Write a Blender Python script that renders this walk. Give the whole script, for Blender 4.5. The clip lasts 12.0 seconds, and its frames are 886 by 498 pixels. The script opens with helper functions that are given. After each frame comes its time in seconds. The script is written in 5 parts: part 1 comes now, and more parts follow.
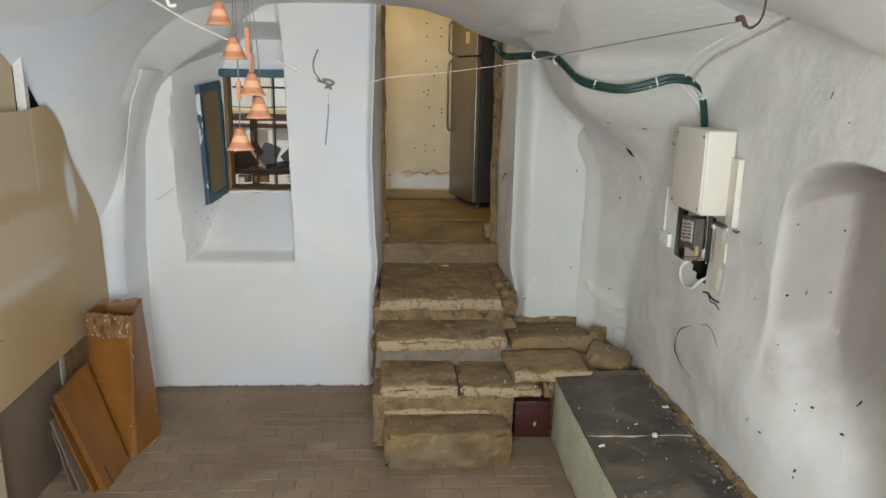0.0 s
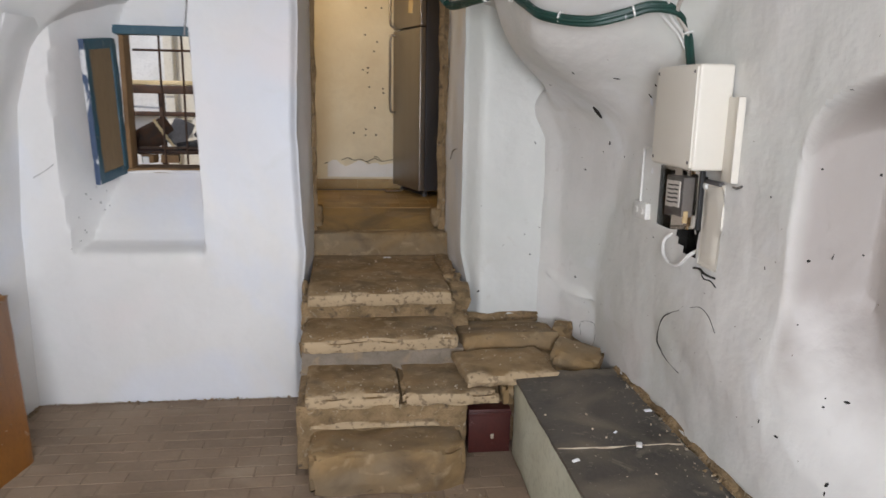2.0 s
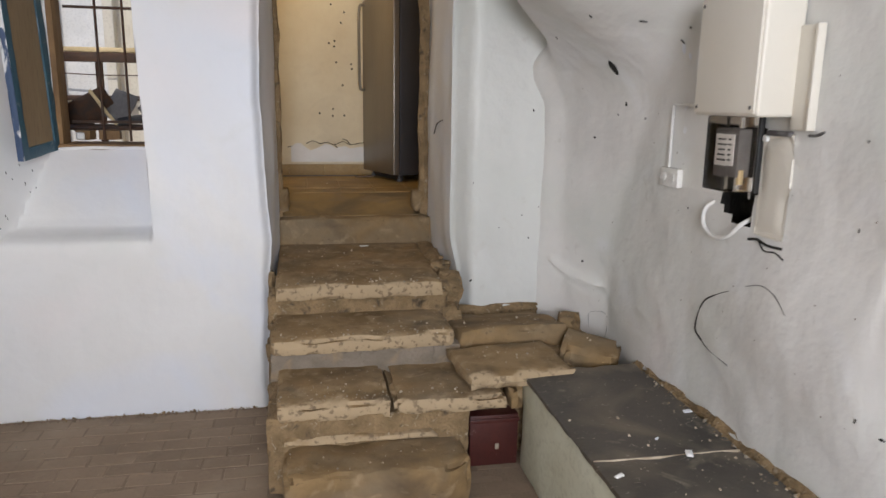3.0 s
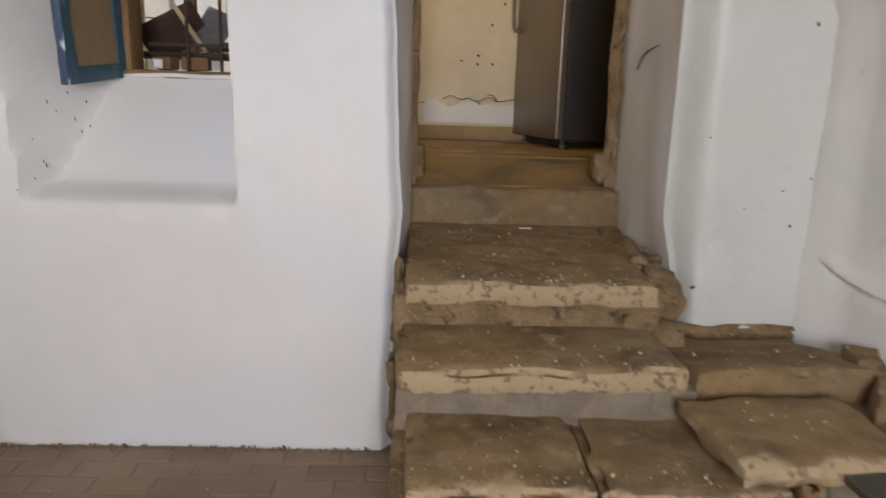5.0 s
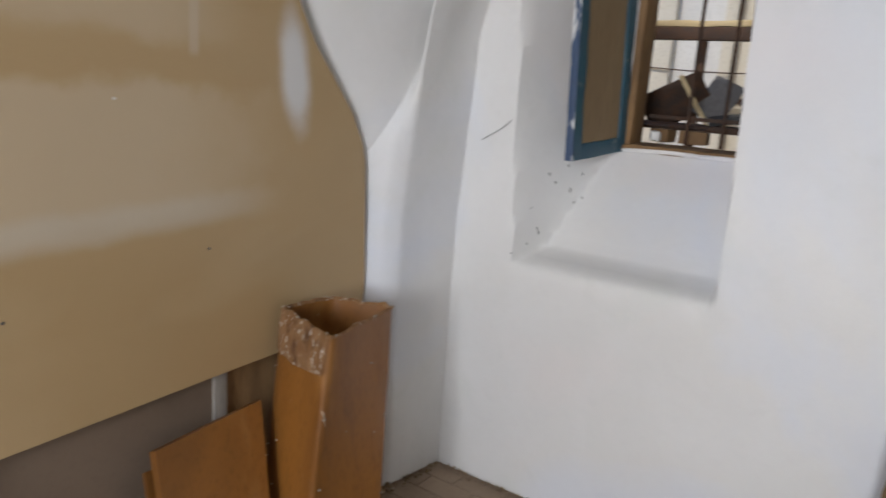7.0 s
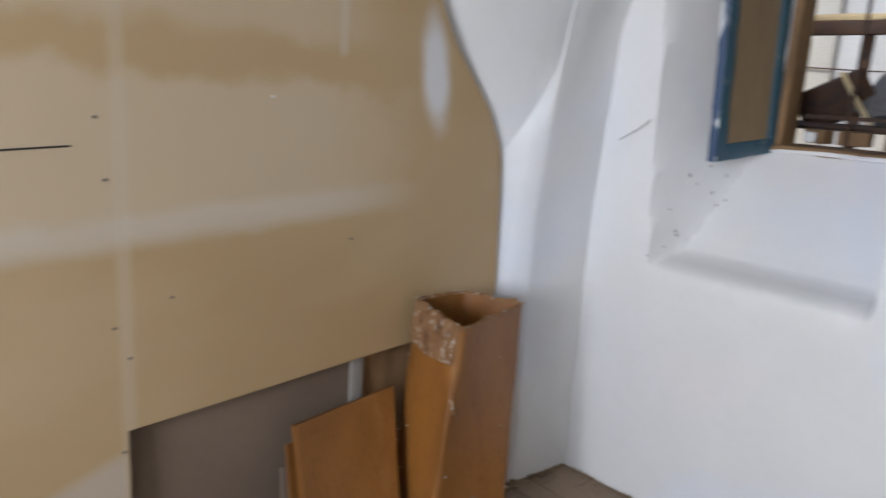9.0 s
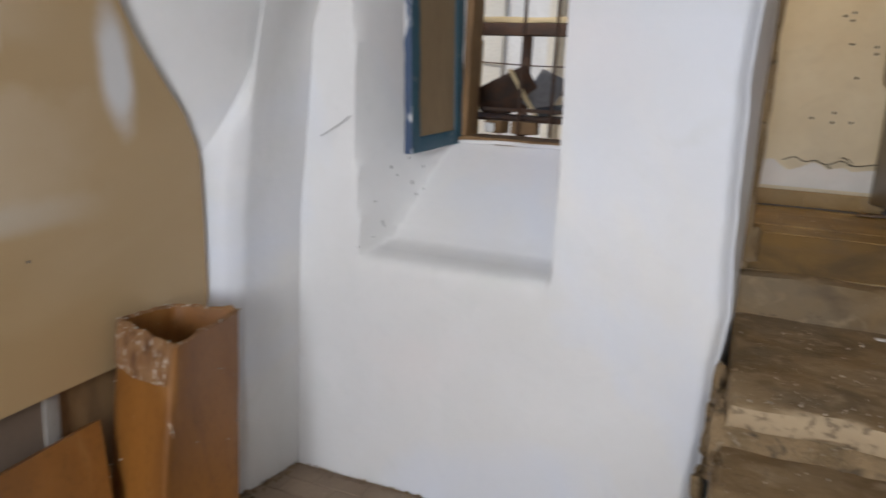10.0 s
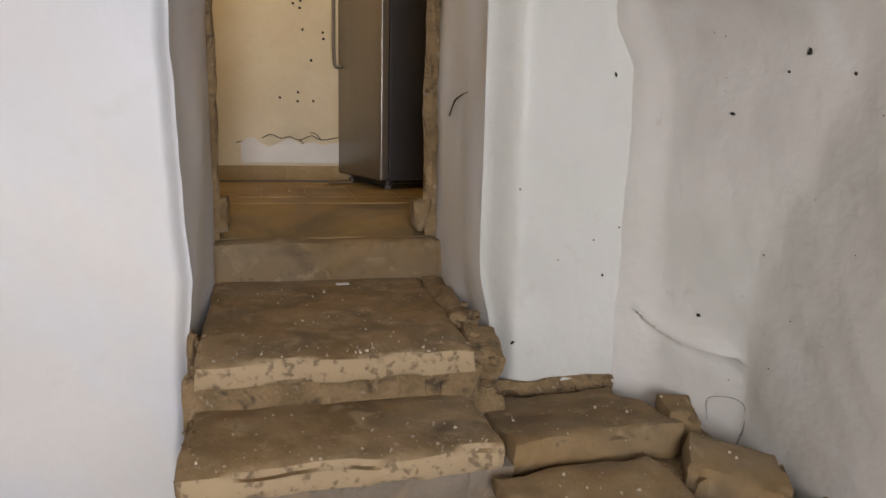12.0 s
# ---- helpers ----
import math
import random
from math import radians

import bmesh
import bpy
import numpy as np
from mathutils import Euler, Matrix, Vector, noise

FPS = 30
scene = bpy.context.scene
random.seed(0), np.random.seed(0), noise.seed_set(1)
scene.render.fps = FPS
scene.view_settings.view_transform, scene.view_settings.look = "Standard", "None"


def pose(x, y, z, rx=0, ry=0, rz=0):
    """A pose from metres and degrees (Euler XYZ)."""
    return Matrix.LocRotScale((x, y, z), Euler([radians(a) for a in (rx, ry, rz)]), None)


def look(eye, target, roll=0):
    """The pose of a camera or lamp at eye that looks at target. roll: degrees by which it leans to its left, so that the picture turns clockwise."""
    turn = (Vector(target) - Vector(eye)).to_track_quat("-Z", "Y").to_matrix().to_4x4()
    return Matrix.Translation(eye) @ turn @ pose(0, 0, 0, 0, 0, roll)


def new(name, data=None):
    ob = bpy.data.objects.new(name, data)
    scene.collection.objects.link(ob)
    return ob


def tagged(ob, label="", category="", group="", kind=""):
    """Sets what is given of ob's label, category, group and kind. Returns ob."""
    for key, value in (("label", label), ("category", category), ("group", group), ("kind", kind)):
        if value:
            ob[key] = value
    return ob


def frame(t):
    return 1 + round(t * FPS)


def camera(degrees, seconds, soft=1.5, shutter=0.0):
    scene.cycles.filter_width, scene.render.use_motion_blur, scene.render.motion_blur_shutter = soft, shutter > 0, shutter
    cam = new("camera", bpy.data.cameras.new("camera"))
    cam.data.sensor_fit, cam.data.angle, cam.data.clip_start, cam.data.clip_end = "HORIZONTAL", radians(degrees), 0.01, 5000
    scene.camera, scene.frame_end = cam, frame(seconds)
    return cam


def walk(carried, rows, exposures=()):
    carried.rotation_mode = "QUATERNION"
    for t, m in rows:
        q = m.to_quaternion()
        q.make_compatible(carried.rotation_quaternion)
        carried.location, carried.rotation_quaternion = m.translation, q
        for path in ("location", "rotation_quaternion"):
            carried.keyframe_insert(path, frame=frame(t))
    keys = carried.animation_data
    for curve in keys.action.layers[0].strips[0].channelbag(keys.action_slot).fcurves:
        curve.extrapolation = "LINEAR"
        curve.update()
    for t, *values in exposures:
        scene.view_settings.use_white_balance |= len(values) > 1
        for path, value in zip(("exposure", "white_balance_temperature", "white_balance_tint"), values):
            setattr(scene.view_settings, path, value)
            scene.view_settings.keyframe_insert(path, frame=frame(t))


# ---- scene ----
cam = camera(64.2, 12.0, shutter=0.4)
PATH = [
    (0, (0.16, 0.081, 2.326), (0.279, 2.022, 1.862), 1.1),
    (0.5, (0.176, 0.3, 2.255), (0.287, 2.242, 1.789), 1.1),
    (1, (0.187, 0.453, 2.2), (0.322, 2.396, 1.748), 1.1),
    (1.5, (0.244, 0.655, 2.037), (0.419, 2.601, 1.608), 1.1),
    (2, (0.294, 0.752, 1.968), (0.544, 2.691, 1.548), 1.1),
    (2.5, (0.217, 1.054, 1.824), (0.579, 2.977, 1.411), 0.9),
    (2.7, (0.19, 1.164, 1.8), (0.567, 3.085, 1.39), 1.0),
    (4.3, (0.217, 2.133, 1.371), (0.465, 4.074, 0.957), 0.8),
    (4.5, (0.119, 2.316, 1.401), (0.347, 4.254, 0.964), 1.6),
    (5, (0.061, 2.621, 1.426), (0.121, 4.571, 0.985), 1.8),
    (5.5, (-0.015, 2.839, 1.611), (-0.119, 4.79, 1.186), 2.0),
    (6, (-0.088, 2.879, 1.665), (-0.468, 4.8, 1.262), 3.1),
    (6.5, (-0.105, 2.862, 1.618), (-0.868, 4.666, 1.216), 3.2),
    (7, (-0.088, 2.804, 1.628), (-1.194, 4.412, 1.193), 4.1),
    (8.8, (-0.055, 2.776, 1.603), (-1.548, 4.027, 1.151), 3.9),
    (9, (-0.056, 2.776, 1.601), (-1.45, 4.141, 1.16), 3.6),
    (9.5, (-0.065, 2.779, 1.609), (-1.163, 4.396, 1.186), 3.4),
    (10, (-0.05, 2.789, 1.626), (-0.795, 4.597, 1.206), 3.1),
    (10.5, (0.035, 2.841, 1.605), (-0.346, 4.763, 1.203), 2.4),
    (11, (0.128, 2.881, 1.595), (0.132, 4.842, 1.206), 1.9),
    (11.5, (0.198, 2.888, 1.588), (0.582, 4.814, 1.207), 1.5),
    (12, (0.264, 2.835, 1.54), (0.721, 4.746, 1.165), 1.4),
]
walk(cam, [(t, look(eye, target, roll)) for t, eye, target, roll in PATH], [(0, 0.08, 6400, 5), (0.5, 0.14, 6100, 11), (1.5, 0.22, 6250, 13), (2.5, 0.26, 6250, 13), (4.5, 0.12, 6650, 15), (5, 0.10, 6650, 15), (7, 0.09, 6350, 12), (8.8, 0.27, 5900, 12), (9.0, 0.26, 5950, 12), (9.5, 0.18, 6250, 13), (10.5, 0.13, 6250, 12), (11, 0.12, 6650, 12), (12, 0.2, 6700, 15)])

# ---- world and light ----
world = bpy.data.worlds.new("sky")
scene.world = world
world.use_nodes = True
wn = world.node_tree
sky = wn.nodes.new("ShaderNodeTexSky")
sky.sky_type = "NISHITA"
sky.sun_disc = False
sky.sun_elevation, sky.sun_rotation = radians(58), radians(200)
wn.links.new(sky.outputs[0], wn.nodes["Background"].inputs[0])
wn.nodes["Background"].inputs[1].default_value = 0.12


def lamp(name, kind, energy, colour, matrix, **settings):
    data = bpy.data.lights.new(name, kind)
    data.energy, data.color = energy, colour
    if kind == "AREA":
        data.shape, data.size, data.size_y = "RECTANGLE", settings["size"][0], settings["size"][1]
        data.spread = radians(settings["spread"])
    if kind == "SUN":
        data.angle = settings["angle"]
    if kind == "POINT":
        data.shadow_soft_size = settings["size"]
    ob = new(name, data)
    ob.matrix_world = matrix
    return ob


lamp("sun", "SUN", 2.5, (1.0, 0.94, 0.84), look((0, 0, 30), (0.9, 2.6, 25.3)), angle=radians(0.6))
lamp("doorway_daylight", "AREA", 146.0, (0.895, 0.915, 0.935), look((0.15, -1.28, 2.0), (-0.2, 4.0, 1.25)), size=(1.6, 1.9), spread=152)
lamp("bulb_light", "POINT", 8.5, (1.0, 0.76, 0.42), pose(0.15, 6.75, 3.02), size=0.05)


# ---- materials ----
def material(name, base, rough=0.85, second=None, scale=3.0, grain=60.0, bump=0.15, relief=0.004, metal=0.0, spots=None, island=0.0, coat=0.0, object_space=True, stretch=(1, 1, 1), contrast=(0.35, 0.65), random_value=0.0, speck=0.5):
    m = bpy.data.materials.new(name)
    m.use_nodes = True
    nt = m.node_tree
    bsdf = nt.nodes["Principled BSDF"]
    bsdf.inputs["Roughness"].default_value = rough
    bsdf.inputs["Metallic"].default_value = metal
    bsdf.inputs["Coat Weight"].default_value = coat
    geo = nt.nodes.new("ShaderNodeNewGeometry")
    mapping = nt.nodes.new("ShaderNodeMapping")
    mapping.inputs["Scale"].default_value = stretch
    if object_space:
        tc = nt.nodes.new("ShaderNodeTexCoord")
        nt.links.new(tc.outputs["Object"], mapping.inputs[0])
    else:
        nt.links.new(geo.outputs["Position"], mapping.inputs[0])

    def noise_node(s, detail, dist=0.0):
        n = nt.nodes.new("ShaderNodeTexNoise")
        n.inputs["Scale"].default_value, n.inputs["Detail"].default_value, n.inputs["Distortion"].default_value = s, detail, dist
        nt.links.new(mapping.outputs[0], n.inputs["Vector"])
        return n

    def ramp(src, lo, hi):
        r = nt.nodes.new("ShaderNodeMapRange")
        r.inputs["From Min"].default_value, r.inputs["From Max"].default_value = lo, hi
        nt.links.new(src, r.inputs["Value"])
        return r.outputs[0]

    def mix(f, a, b, mode="MIX"):
        n = nt.nodes.new("ShaderNodeMix")
        n.data_type, n.blend_type = "RGBA", mode
        for sock, v in ((n.inputs[0], f), (n.inputs[6], a), (n.inputs[7], b)):
            if hasattr(v, "is_output"):
                nt.links.new(v, sock)
            else:
                sock.default_value = v
        return n.outputs[2]

    big, fine = noise_node(scale, 6, 0.4), noise_node(grain, 5)
    second = second or tuple(c * 0.8 for c in base)
    col = mix(ramp(big.outputs[0], *contrast), (*base, 1), (*second, 1))
    dark = tuple(c * 0.72 for c in second)
    f = nt.nodes.new("ShaderNodeMath")
    f.operation = "MULTIPLY"
    nt.links.new(ramp(fine.outputs[0], 0.5, 0.75), f.inputs[0])
    f.inputs[1].default_value = speck
    col = mix(f.outputs[0], col, (*dark, 1))
    for tint, s, lo, hi, amount in spots or ():
        n = noise_node(s, 4, 0.8)
        g = nt.nodes.new("ShaderNodeMath")
        g.operation = "MULTIPLY"
        nt.links.new(ramp(n.outputs[0], lo, hi), g.inputs[0])
        g.inputs[1].default_value = amount
        col = mix(g.outputs[0], col, (*tint, 1))
    if random_value:
        info = nt.nodes.new("ShaderNodeObjectInfo")
        r = nt.nodes.new("ShaderNodeMapRange")
        r.inputs["To Min"].default_value, r.inputs["To Max"].default_value = 1 - random_value, 1 + random_value
        nt.links.new(info.outputs["Random"], r.inputs["Value"])
        hsv = nt.nodes.new("ShaderNodeHueSaturation")
        nt.links.new(r.outputs[0], hsv.inputs["Value"])
        nt.links.new(col, hsv.inputs["Color"])
        col = hsv.outputs[0]
    if island:
        r = nt.nodes.new("ShaderNodeMapRange")
        r.inputs["To Min"].default_value, r.inputs["To Max"].default_value = 1 - island, 1 + island
        nt.links.new(geo.outputs["Random Per Island"], r.inputs["Value"])
        hsv = nt.nodes.new("ShaderNodeHueSaturation")
        nt.links.new(r.outputs[0], hsv.inputs["Value"])
        nt.links.new(col, hsv.inputs["Color"])
        col = hsv.outputs[0]
    nt.links.new(col, bsdf.inputs["Base Color"])
    rr = nt.nodes.new("ShaderNodeMapRange")
    rr.inputs["To Min"].default_value, rr.inputs["To Max"].default_value = max(0.03, rough - 0.12), min(1, rough + 0.1)
    nt.links.new(big.outputs[0], rr.inputs["Value"])
    nt.links.new(rr.outputs[0], bsdf.inputs["Roughness"])
    if bump:
        add = nt.nodes.new("ShaderNodeMath")
        add.operation = "ADD"
        nt.links.new(big.outputs[0], add.inputs[0])
        nt.links.new(fine.outputs[0], add.inputs[1])
        b = nt.nodes.new("ShaderNodeBump")
        b.inputs["Strength"].default_value, b.inputs["Distance"].default_value = bump, relief
        nt.links.new(add.outputs[0], b.inputs["Height"])
        nt.links.new(b.outputs[0], bsdf.inputs["Normal"])
    return m


PLASTER = material("limewashed_plaster", (0.80, 0.80, 0.80), 0.55, (0.735, 0.73, 0.715), 1.2, 22, 0.2, 0.008, object_space=False, spots=[((0.68, 0.735, 0.855), 0.8, 0.48, 0.66, 0.7), ((0.82, 0.75, 0.735), 0.66, 0.54, 0.72, 0.6), ((0.66, 0.69, 0.65), 1.7, 0.58, 0.76, 0.45), ((0.66, 0.67, 0.65), 5.0, 0.60, 0.75, 0.3)], speck=0.06)
PLASTER_OLD = material("aged_limewash", (0.745, 0.735, 0.71), 0.5, (0.66, 0.645, 0.62), 1.1, 16, 0.4, 0.014, object_space=False, spots=[((0.60, 0.625, 0.585), 0.9, 0.48, 0.66, 0.6), ((0.66, 0.59, 0.565), 0.7, 0.54, 0.74, 0.5), ((0.76, 0.765, 0.78), 2.3, 0.56, 0.72, 0.55), ((0.50, 0.48, 0.44), 9, 0.66, 0.76, 0.35)], speck=0.06)
# greener aged limewash, with shade put into the colour of the lit panel
PLASTER_TONED = material("toned_greenish_limewash", (0.62, 0.625, 0.60), 0.48, (0.55, 0.56, 0.53), 1.1, 16, 0.4, 0.014, object_space=False, spots=[((0.60, 0.625, 0.585), 0.9, 0.48, 0.66, 0.6), ((0.58, 0.55, 0.52), 0.7, 0.54, 0.74, 0.5), ((0.68, 0.69, 0.68), 2.3, 0.56, 0.72, 0.55), ((0.50, 0.48, 0.44), 9, 0.66, 0.76, 0.35)], speck=0.06)
CREAM = material("cream_painted_plaster", (0.74, 0.66, 0.48), 0.75, (0.66, 0.56, 0.38), 2.0, 30, 0.3, 0.01, object_space=False, spots=[((0.36, 0.30, 0.22), 1.7, 0.62, 0.80, 0.5)], speck=0.10)
STONE = material("dusty_limestone", (0.272, 0.177, 0.080), 0.93, (0.176, 0.113, 0.049), 4.5, 45, 0.35, 0.008, object_space=False, spots=[((0.205, 0.160, 0.105), 2.1, 0.46, 0.66, 0.7), ((0.40, 0.305, 0.185), 9, 0.58, 0.72, 0.55), ((0.085, 0.062, 0.040), 3.6, 0.55, 0.74, 0.7), ((0.05, 0.038, 0.026), 30, 0.66, 0.73, 0.5)], speck=0.25)
MORTAR = material("crumbling_mortar", (0.315, 0.215, 0.112), 0.95, (0.20, 0.136, 0.068), 12.0, 70, 0.9, 0.018, object_space=False, spots=[((0.52, 0.45, 0.35), 24, 0.62, 0.72, 0.6), ((0.06, 0.046, 0.032), 16, 0.58, 0.72, 0.8)], speck=0.35)
MORTAR_GREY = material("grey_cement_mortar", (0.27, 0.225, 0.175), 0.92, (0.185, 0.15, 0.112), 5.0, 60, 0.6, 0.012, object_space=False, spots=[((0.33, 0.24, 0.14), 9, 0.55, 0.72, 0.6), ((0.07, 0.052, 0.036), 12, 0.60, 0.74, 0.7)], speck=0.3)
DUST = material("earth_dust", (0.265, 0.195, 0.132), 0.98, (0.215, 0.156, 0.104), 4.0, 90, 0.5, 0.008, object_space=False)
TILE = material("dusty_floor_tile", (0.295, 0.215, 0.148), 0.88, (0.235, 0.17, 0.115), 2.0, 45, 0.35, 0.004, object_space=False, spots=[((0.36, 0.285, 0.205), 1.6, 0.50, 0.70, 0.65), ((0.17, 0.122, 0.082), 3.2, 0.58, 0.76, 0.5), ((0.34, 0.265, 0.185), 11, 0.60, 0.74, 0.4)], random_value=0.09, speck=0.25)
YELLOW_TILE = material("ochre_floor_tile", (0.40, 0.275, 0.105), 0.55, (0.29, 0.19, 0.07), 3.0, 40, 0.3, 0.003, object_space=False, spots=[((0.12, 0.085, 0.045), 2.2, 0.52, 0.72, 0.7)], random_value=0.06)
SLATE = material("black_slate_tile", (0.036, 0.032, 0.028), 0.55, (0.085, 0.073, 0.060), 1.7, 50, 0.4, 0.004, object_space=False, spots=[((0.19, 0.155, 0.112), 2.2, 0.46, 0.64, 0.8), ((0.27, 0.225, 0.17), 7, 0.60, 0.72, 0.6), ((0.34, 0.30, 0.25), 45, 0.66, 0.72, 0.6)], contrast=(0.4, 0.6))
BENCH_PAINT = material("pale_green_limewash", (0.60, 0.61, 0.50), 0.7, (0.50, 0.50, 0.39), 3.0, 40, 0.4, 0.008, object_space=False, spots=[((0.30, 0.25, 0.17), 4.0, 0.62, 0.8, 0.5)])
BOARD = material("tan_fibreboard", (0.485, 0.348, 0.185), 0.42, (0.445, 0.312, 0.158), 0.8, 160, 0.06, 0.001, object_space=False, stretch=(1, 0.35, 1.2), spots=[((0.58, 0.45, 0.28), 0.9, 0.5, 0.72, 0.6), ((0.45, 0.29, 0.12), 1.2, 0.6, 0.75, 0.5)], speck=0.05)
DARK_BOARD = material("grey_brown_backing", (0.20, 0.146, 0.104), 0.85, (0.162, 0.116, 0.081), 1.5, 60, 0.15, 0.003, object_space=False, speck=0.15)
CARD = material("brown_cardboard", (0.28, 0.112, 0.020), 0.5, (0.185, 0.073, 0.014), 3.0, 80, 0.25, 0.003, stretch=(1, 1, 0.4), spots=[((0.40, 0.20, 0.065), 4, 0.6, 0.75, 0.5), ((0.13, 0.055, 0.018), 2.5, 0.6, 0.75, 0.6), ((0.62, 0.52, 0.40), 30, 0.72, 0.76, 0.7)])
CARD_TORN = material("torn_cardboard_edge", (0.24, 0.115, 0.04), 0.95, (0.36, 0.20, 0.09), 22.0, 160, 0.9, 0.010, contrast=(0.42, 0.72), stretch=(1.6, 1.6, 0.9), spots=[((0.10, 0.045, 0.018), 14, 0.56, 0.68, 0.8), ((0.74, 0.66, 0.56), 38, 0.60, 0.64, 0.85)])
BATTEN_WOOD = material("weathered_batten", (0.36, 0.335, 0.30), 0.8, (0.27, 0.245, 0.215), 8.0, 90, 0.3, 0.003, stretch=(1, 1, 0.2))
BLUE = material("chipped_blue_paint", (0.03, 0.098, 0.132), 0.45, (0.03, 0.085, 0.13), 8.0, 50, 0.3, 0.003, object_space=False, spots=[((0.22, 0.25, 0.25), 14, 0.66, 0.74, 0.5)])
CHIPPED = material("paint_worn_to_white", (0.70, 0.71, 0.72), 0.6, (0.05, 0.085, 0.165), 16.0, 60, 0.6, 0.004, object_space=False, stretch=(1, 1, 0.35), contrast=(0.49, 0.53))
PLY = material("shutter_plywood", (0.27, 0.19, 0.105), 0.65, (0.22, 0.15, 0.08), 4.0, 60, 0.2, 0.003, object_space=False, stretch=(1, 1, 0.2))
WOOD = material("weathered_wood", (0.27, 0.155, 0.065), 0.75, (0.17, 0.095, 0.04), 10.0, 70, 0.5, 0.005, object_space=False, stretch=(1, 1, 0.25))
IRON = material("rusty_iron", (0.055, 0.038, 0.03), 0.7, (0.10, 0.05, 0.028), 18.0, 80, 0.6, 0.004, object_space=False, metal=0.4)
STEEL = material("brushed_grey_steel", (0.30, 0.275, 0.245), 0.36, (0.27, 0.245, 0.215), 2.0, 200, 0.06, 0.001, metal=0.75, stretch=(1, 1, 0.05))
FRIDGE_SIDE = material("dark_grey_enamel", (0.05, 0.047, 0.05), 0.45, (0.042, 0.04, 0.042), 2.0, 150, 0.1, 0.001)
BLACK = material("black_plastic", (0.015, 0.015, 0.016), 0.5, (0.02, 0.02, 0.02), 8, 60, 0.1, 0.001)
BOX_PAINT = material("ivory_enamel", (0.74, 0.70, 0.62), 0.4, (0.69, 0.65, 0.57), 1.2, 60, 0.05, 0.001, spots=[((0.52, 0.47, 0.38), 2.5, 0.64, 0.8, 0.25)], speck=0.04)
WHITE_PLASTIC = material("white_plastic", (0.78, 0.77, 0.74), 0.45, (0.70, 0.69, 0.66), 4, 60, 0.05, 0.001)
GREEN = material("green_conduit", (0.007, 0.048, 0.036), 0.45, (0.005, 0.034, 0.026), 12, 90, 0.3, 0.003, object_space=False, spots=[((0.42, 0.46, 0.44), 18, 0.66, 0.72, 0.7)])
RED = material("dark_red_enamel", (0.075, 0.017, 0.013), 0.45, (0.05, 0.012, 0.010), 6, 60, 0.2, 0.002, spots=[((0.25, 0.2, 0.17), 14, 0.68, 0.74, 0.7)])
TERRACOTTA = material("terracotta", (0.40, 0.17, 0.095), 0.8, (0.34, 0.135, 0.07), 6, 80, 0.3, 0.003)
PALE_CLAY = material("pale_clay_band", (0.55, 0.29, 0.17), 0.85, (0.48, 0.24, 0.13), 6, 80, 0.3, 0.003)
ROPE = material("cord", (0.55, 0.51, 0.46), 0.9, (0.42, 0.38, 0.34), 40, 200, 0.5, 0.002)
GREY_WIRE = material("grey_wire", (0.13, 0.125, 0.12), 0.6, (0.10, 0.09, 0.09), 30, 90, 0.2, 0.001)
# near-black for holes, cracks and gaps: their inner shade is in the colour
DARK_HOLE = material("hole_and_crack_black", (0.03, 0.027, 0.023), 0.95, (0.015, 0.014, 0.012), 20, 80, 0.8, 0.01)
CRUMB = material("plaster_crumb", (0.46, 0.40, 0.31), 0.95, (0.36, 0.29, 0.21), 40, 90, 0.5, 0.003, random_value=0.2, island=0.45)
RENDER_WALL = material("sunlit_facade", (0.78, 0.74, 0.64), 0.85, (0.70, 0.64, 0.52), 1.2, 40, 0.3, 0.006, object_space=False)
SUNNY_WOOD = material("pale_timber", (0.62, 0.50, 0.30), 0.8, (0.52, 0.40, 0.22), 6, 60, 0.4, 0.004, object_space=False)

# a pale streak, paler upper zones and a plaster smear on the fibreboard
nt = BOARD.node_tree
place = nt.nodes.new("ShaderNodeSeparateXYZ")
warp = nt.nodes.new("ShaderNodeTexNoise")
warp.inputs["Scale"].default_value, warp.inputs["Detail"].default_value = 7.0, 4.0
where = nt.nodes.new("ShaderNodeNewGeometry")
nt.links.new(where.outputs["Position"], place.inputs[0])
nt.links.new(where.outputs["Position"], warp.inputs["Vector"])


def calc(op, a, b=0.0):
    n = nt.nodes.new("ShaderNodeMath")
    n.operation = op
    for sock, v in zip(n.inputs, (a, b)):
        if hasattr(v, "is_output"):
            nt.links.new(v, sock)
        else:
            sock.default_value = v
    return n.outputs[0]


def falloff(d, near, far, amount):
    n = nt.nodes.new("ShaderNodeMapRange")
    n.interpolation_type = "SMOOTHSTEP"
    n.inputs["From Min"].default_value, n.inputs["From Max"].default_value = near, far
    n.inputs["To Min"].default_value, n.inputs["To Max"].default_value = amount, 0.0
    nt.links.new(d, n.inputs["Value"])
    return n.outputs[0]


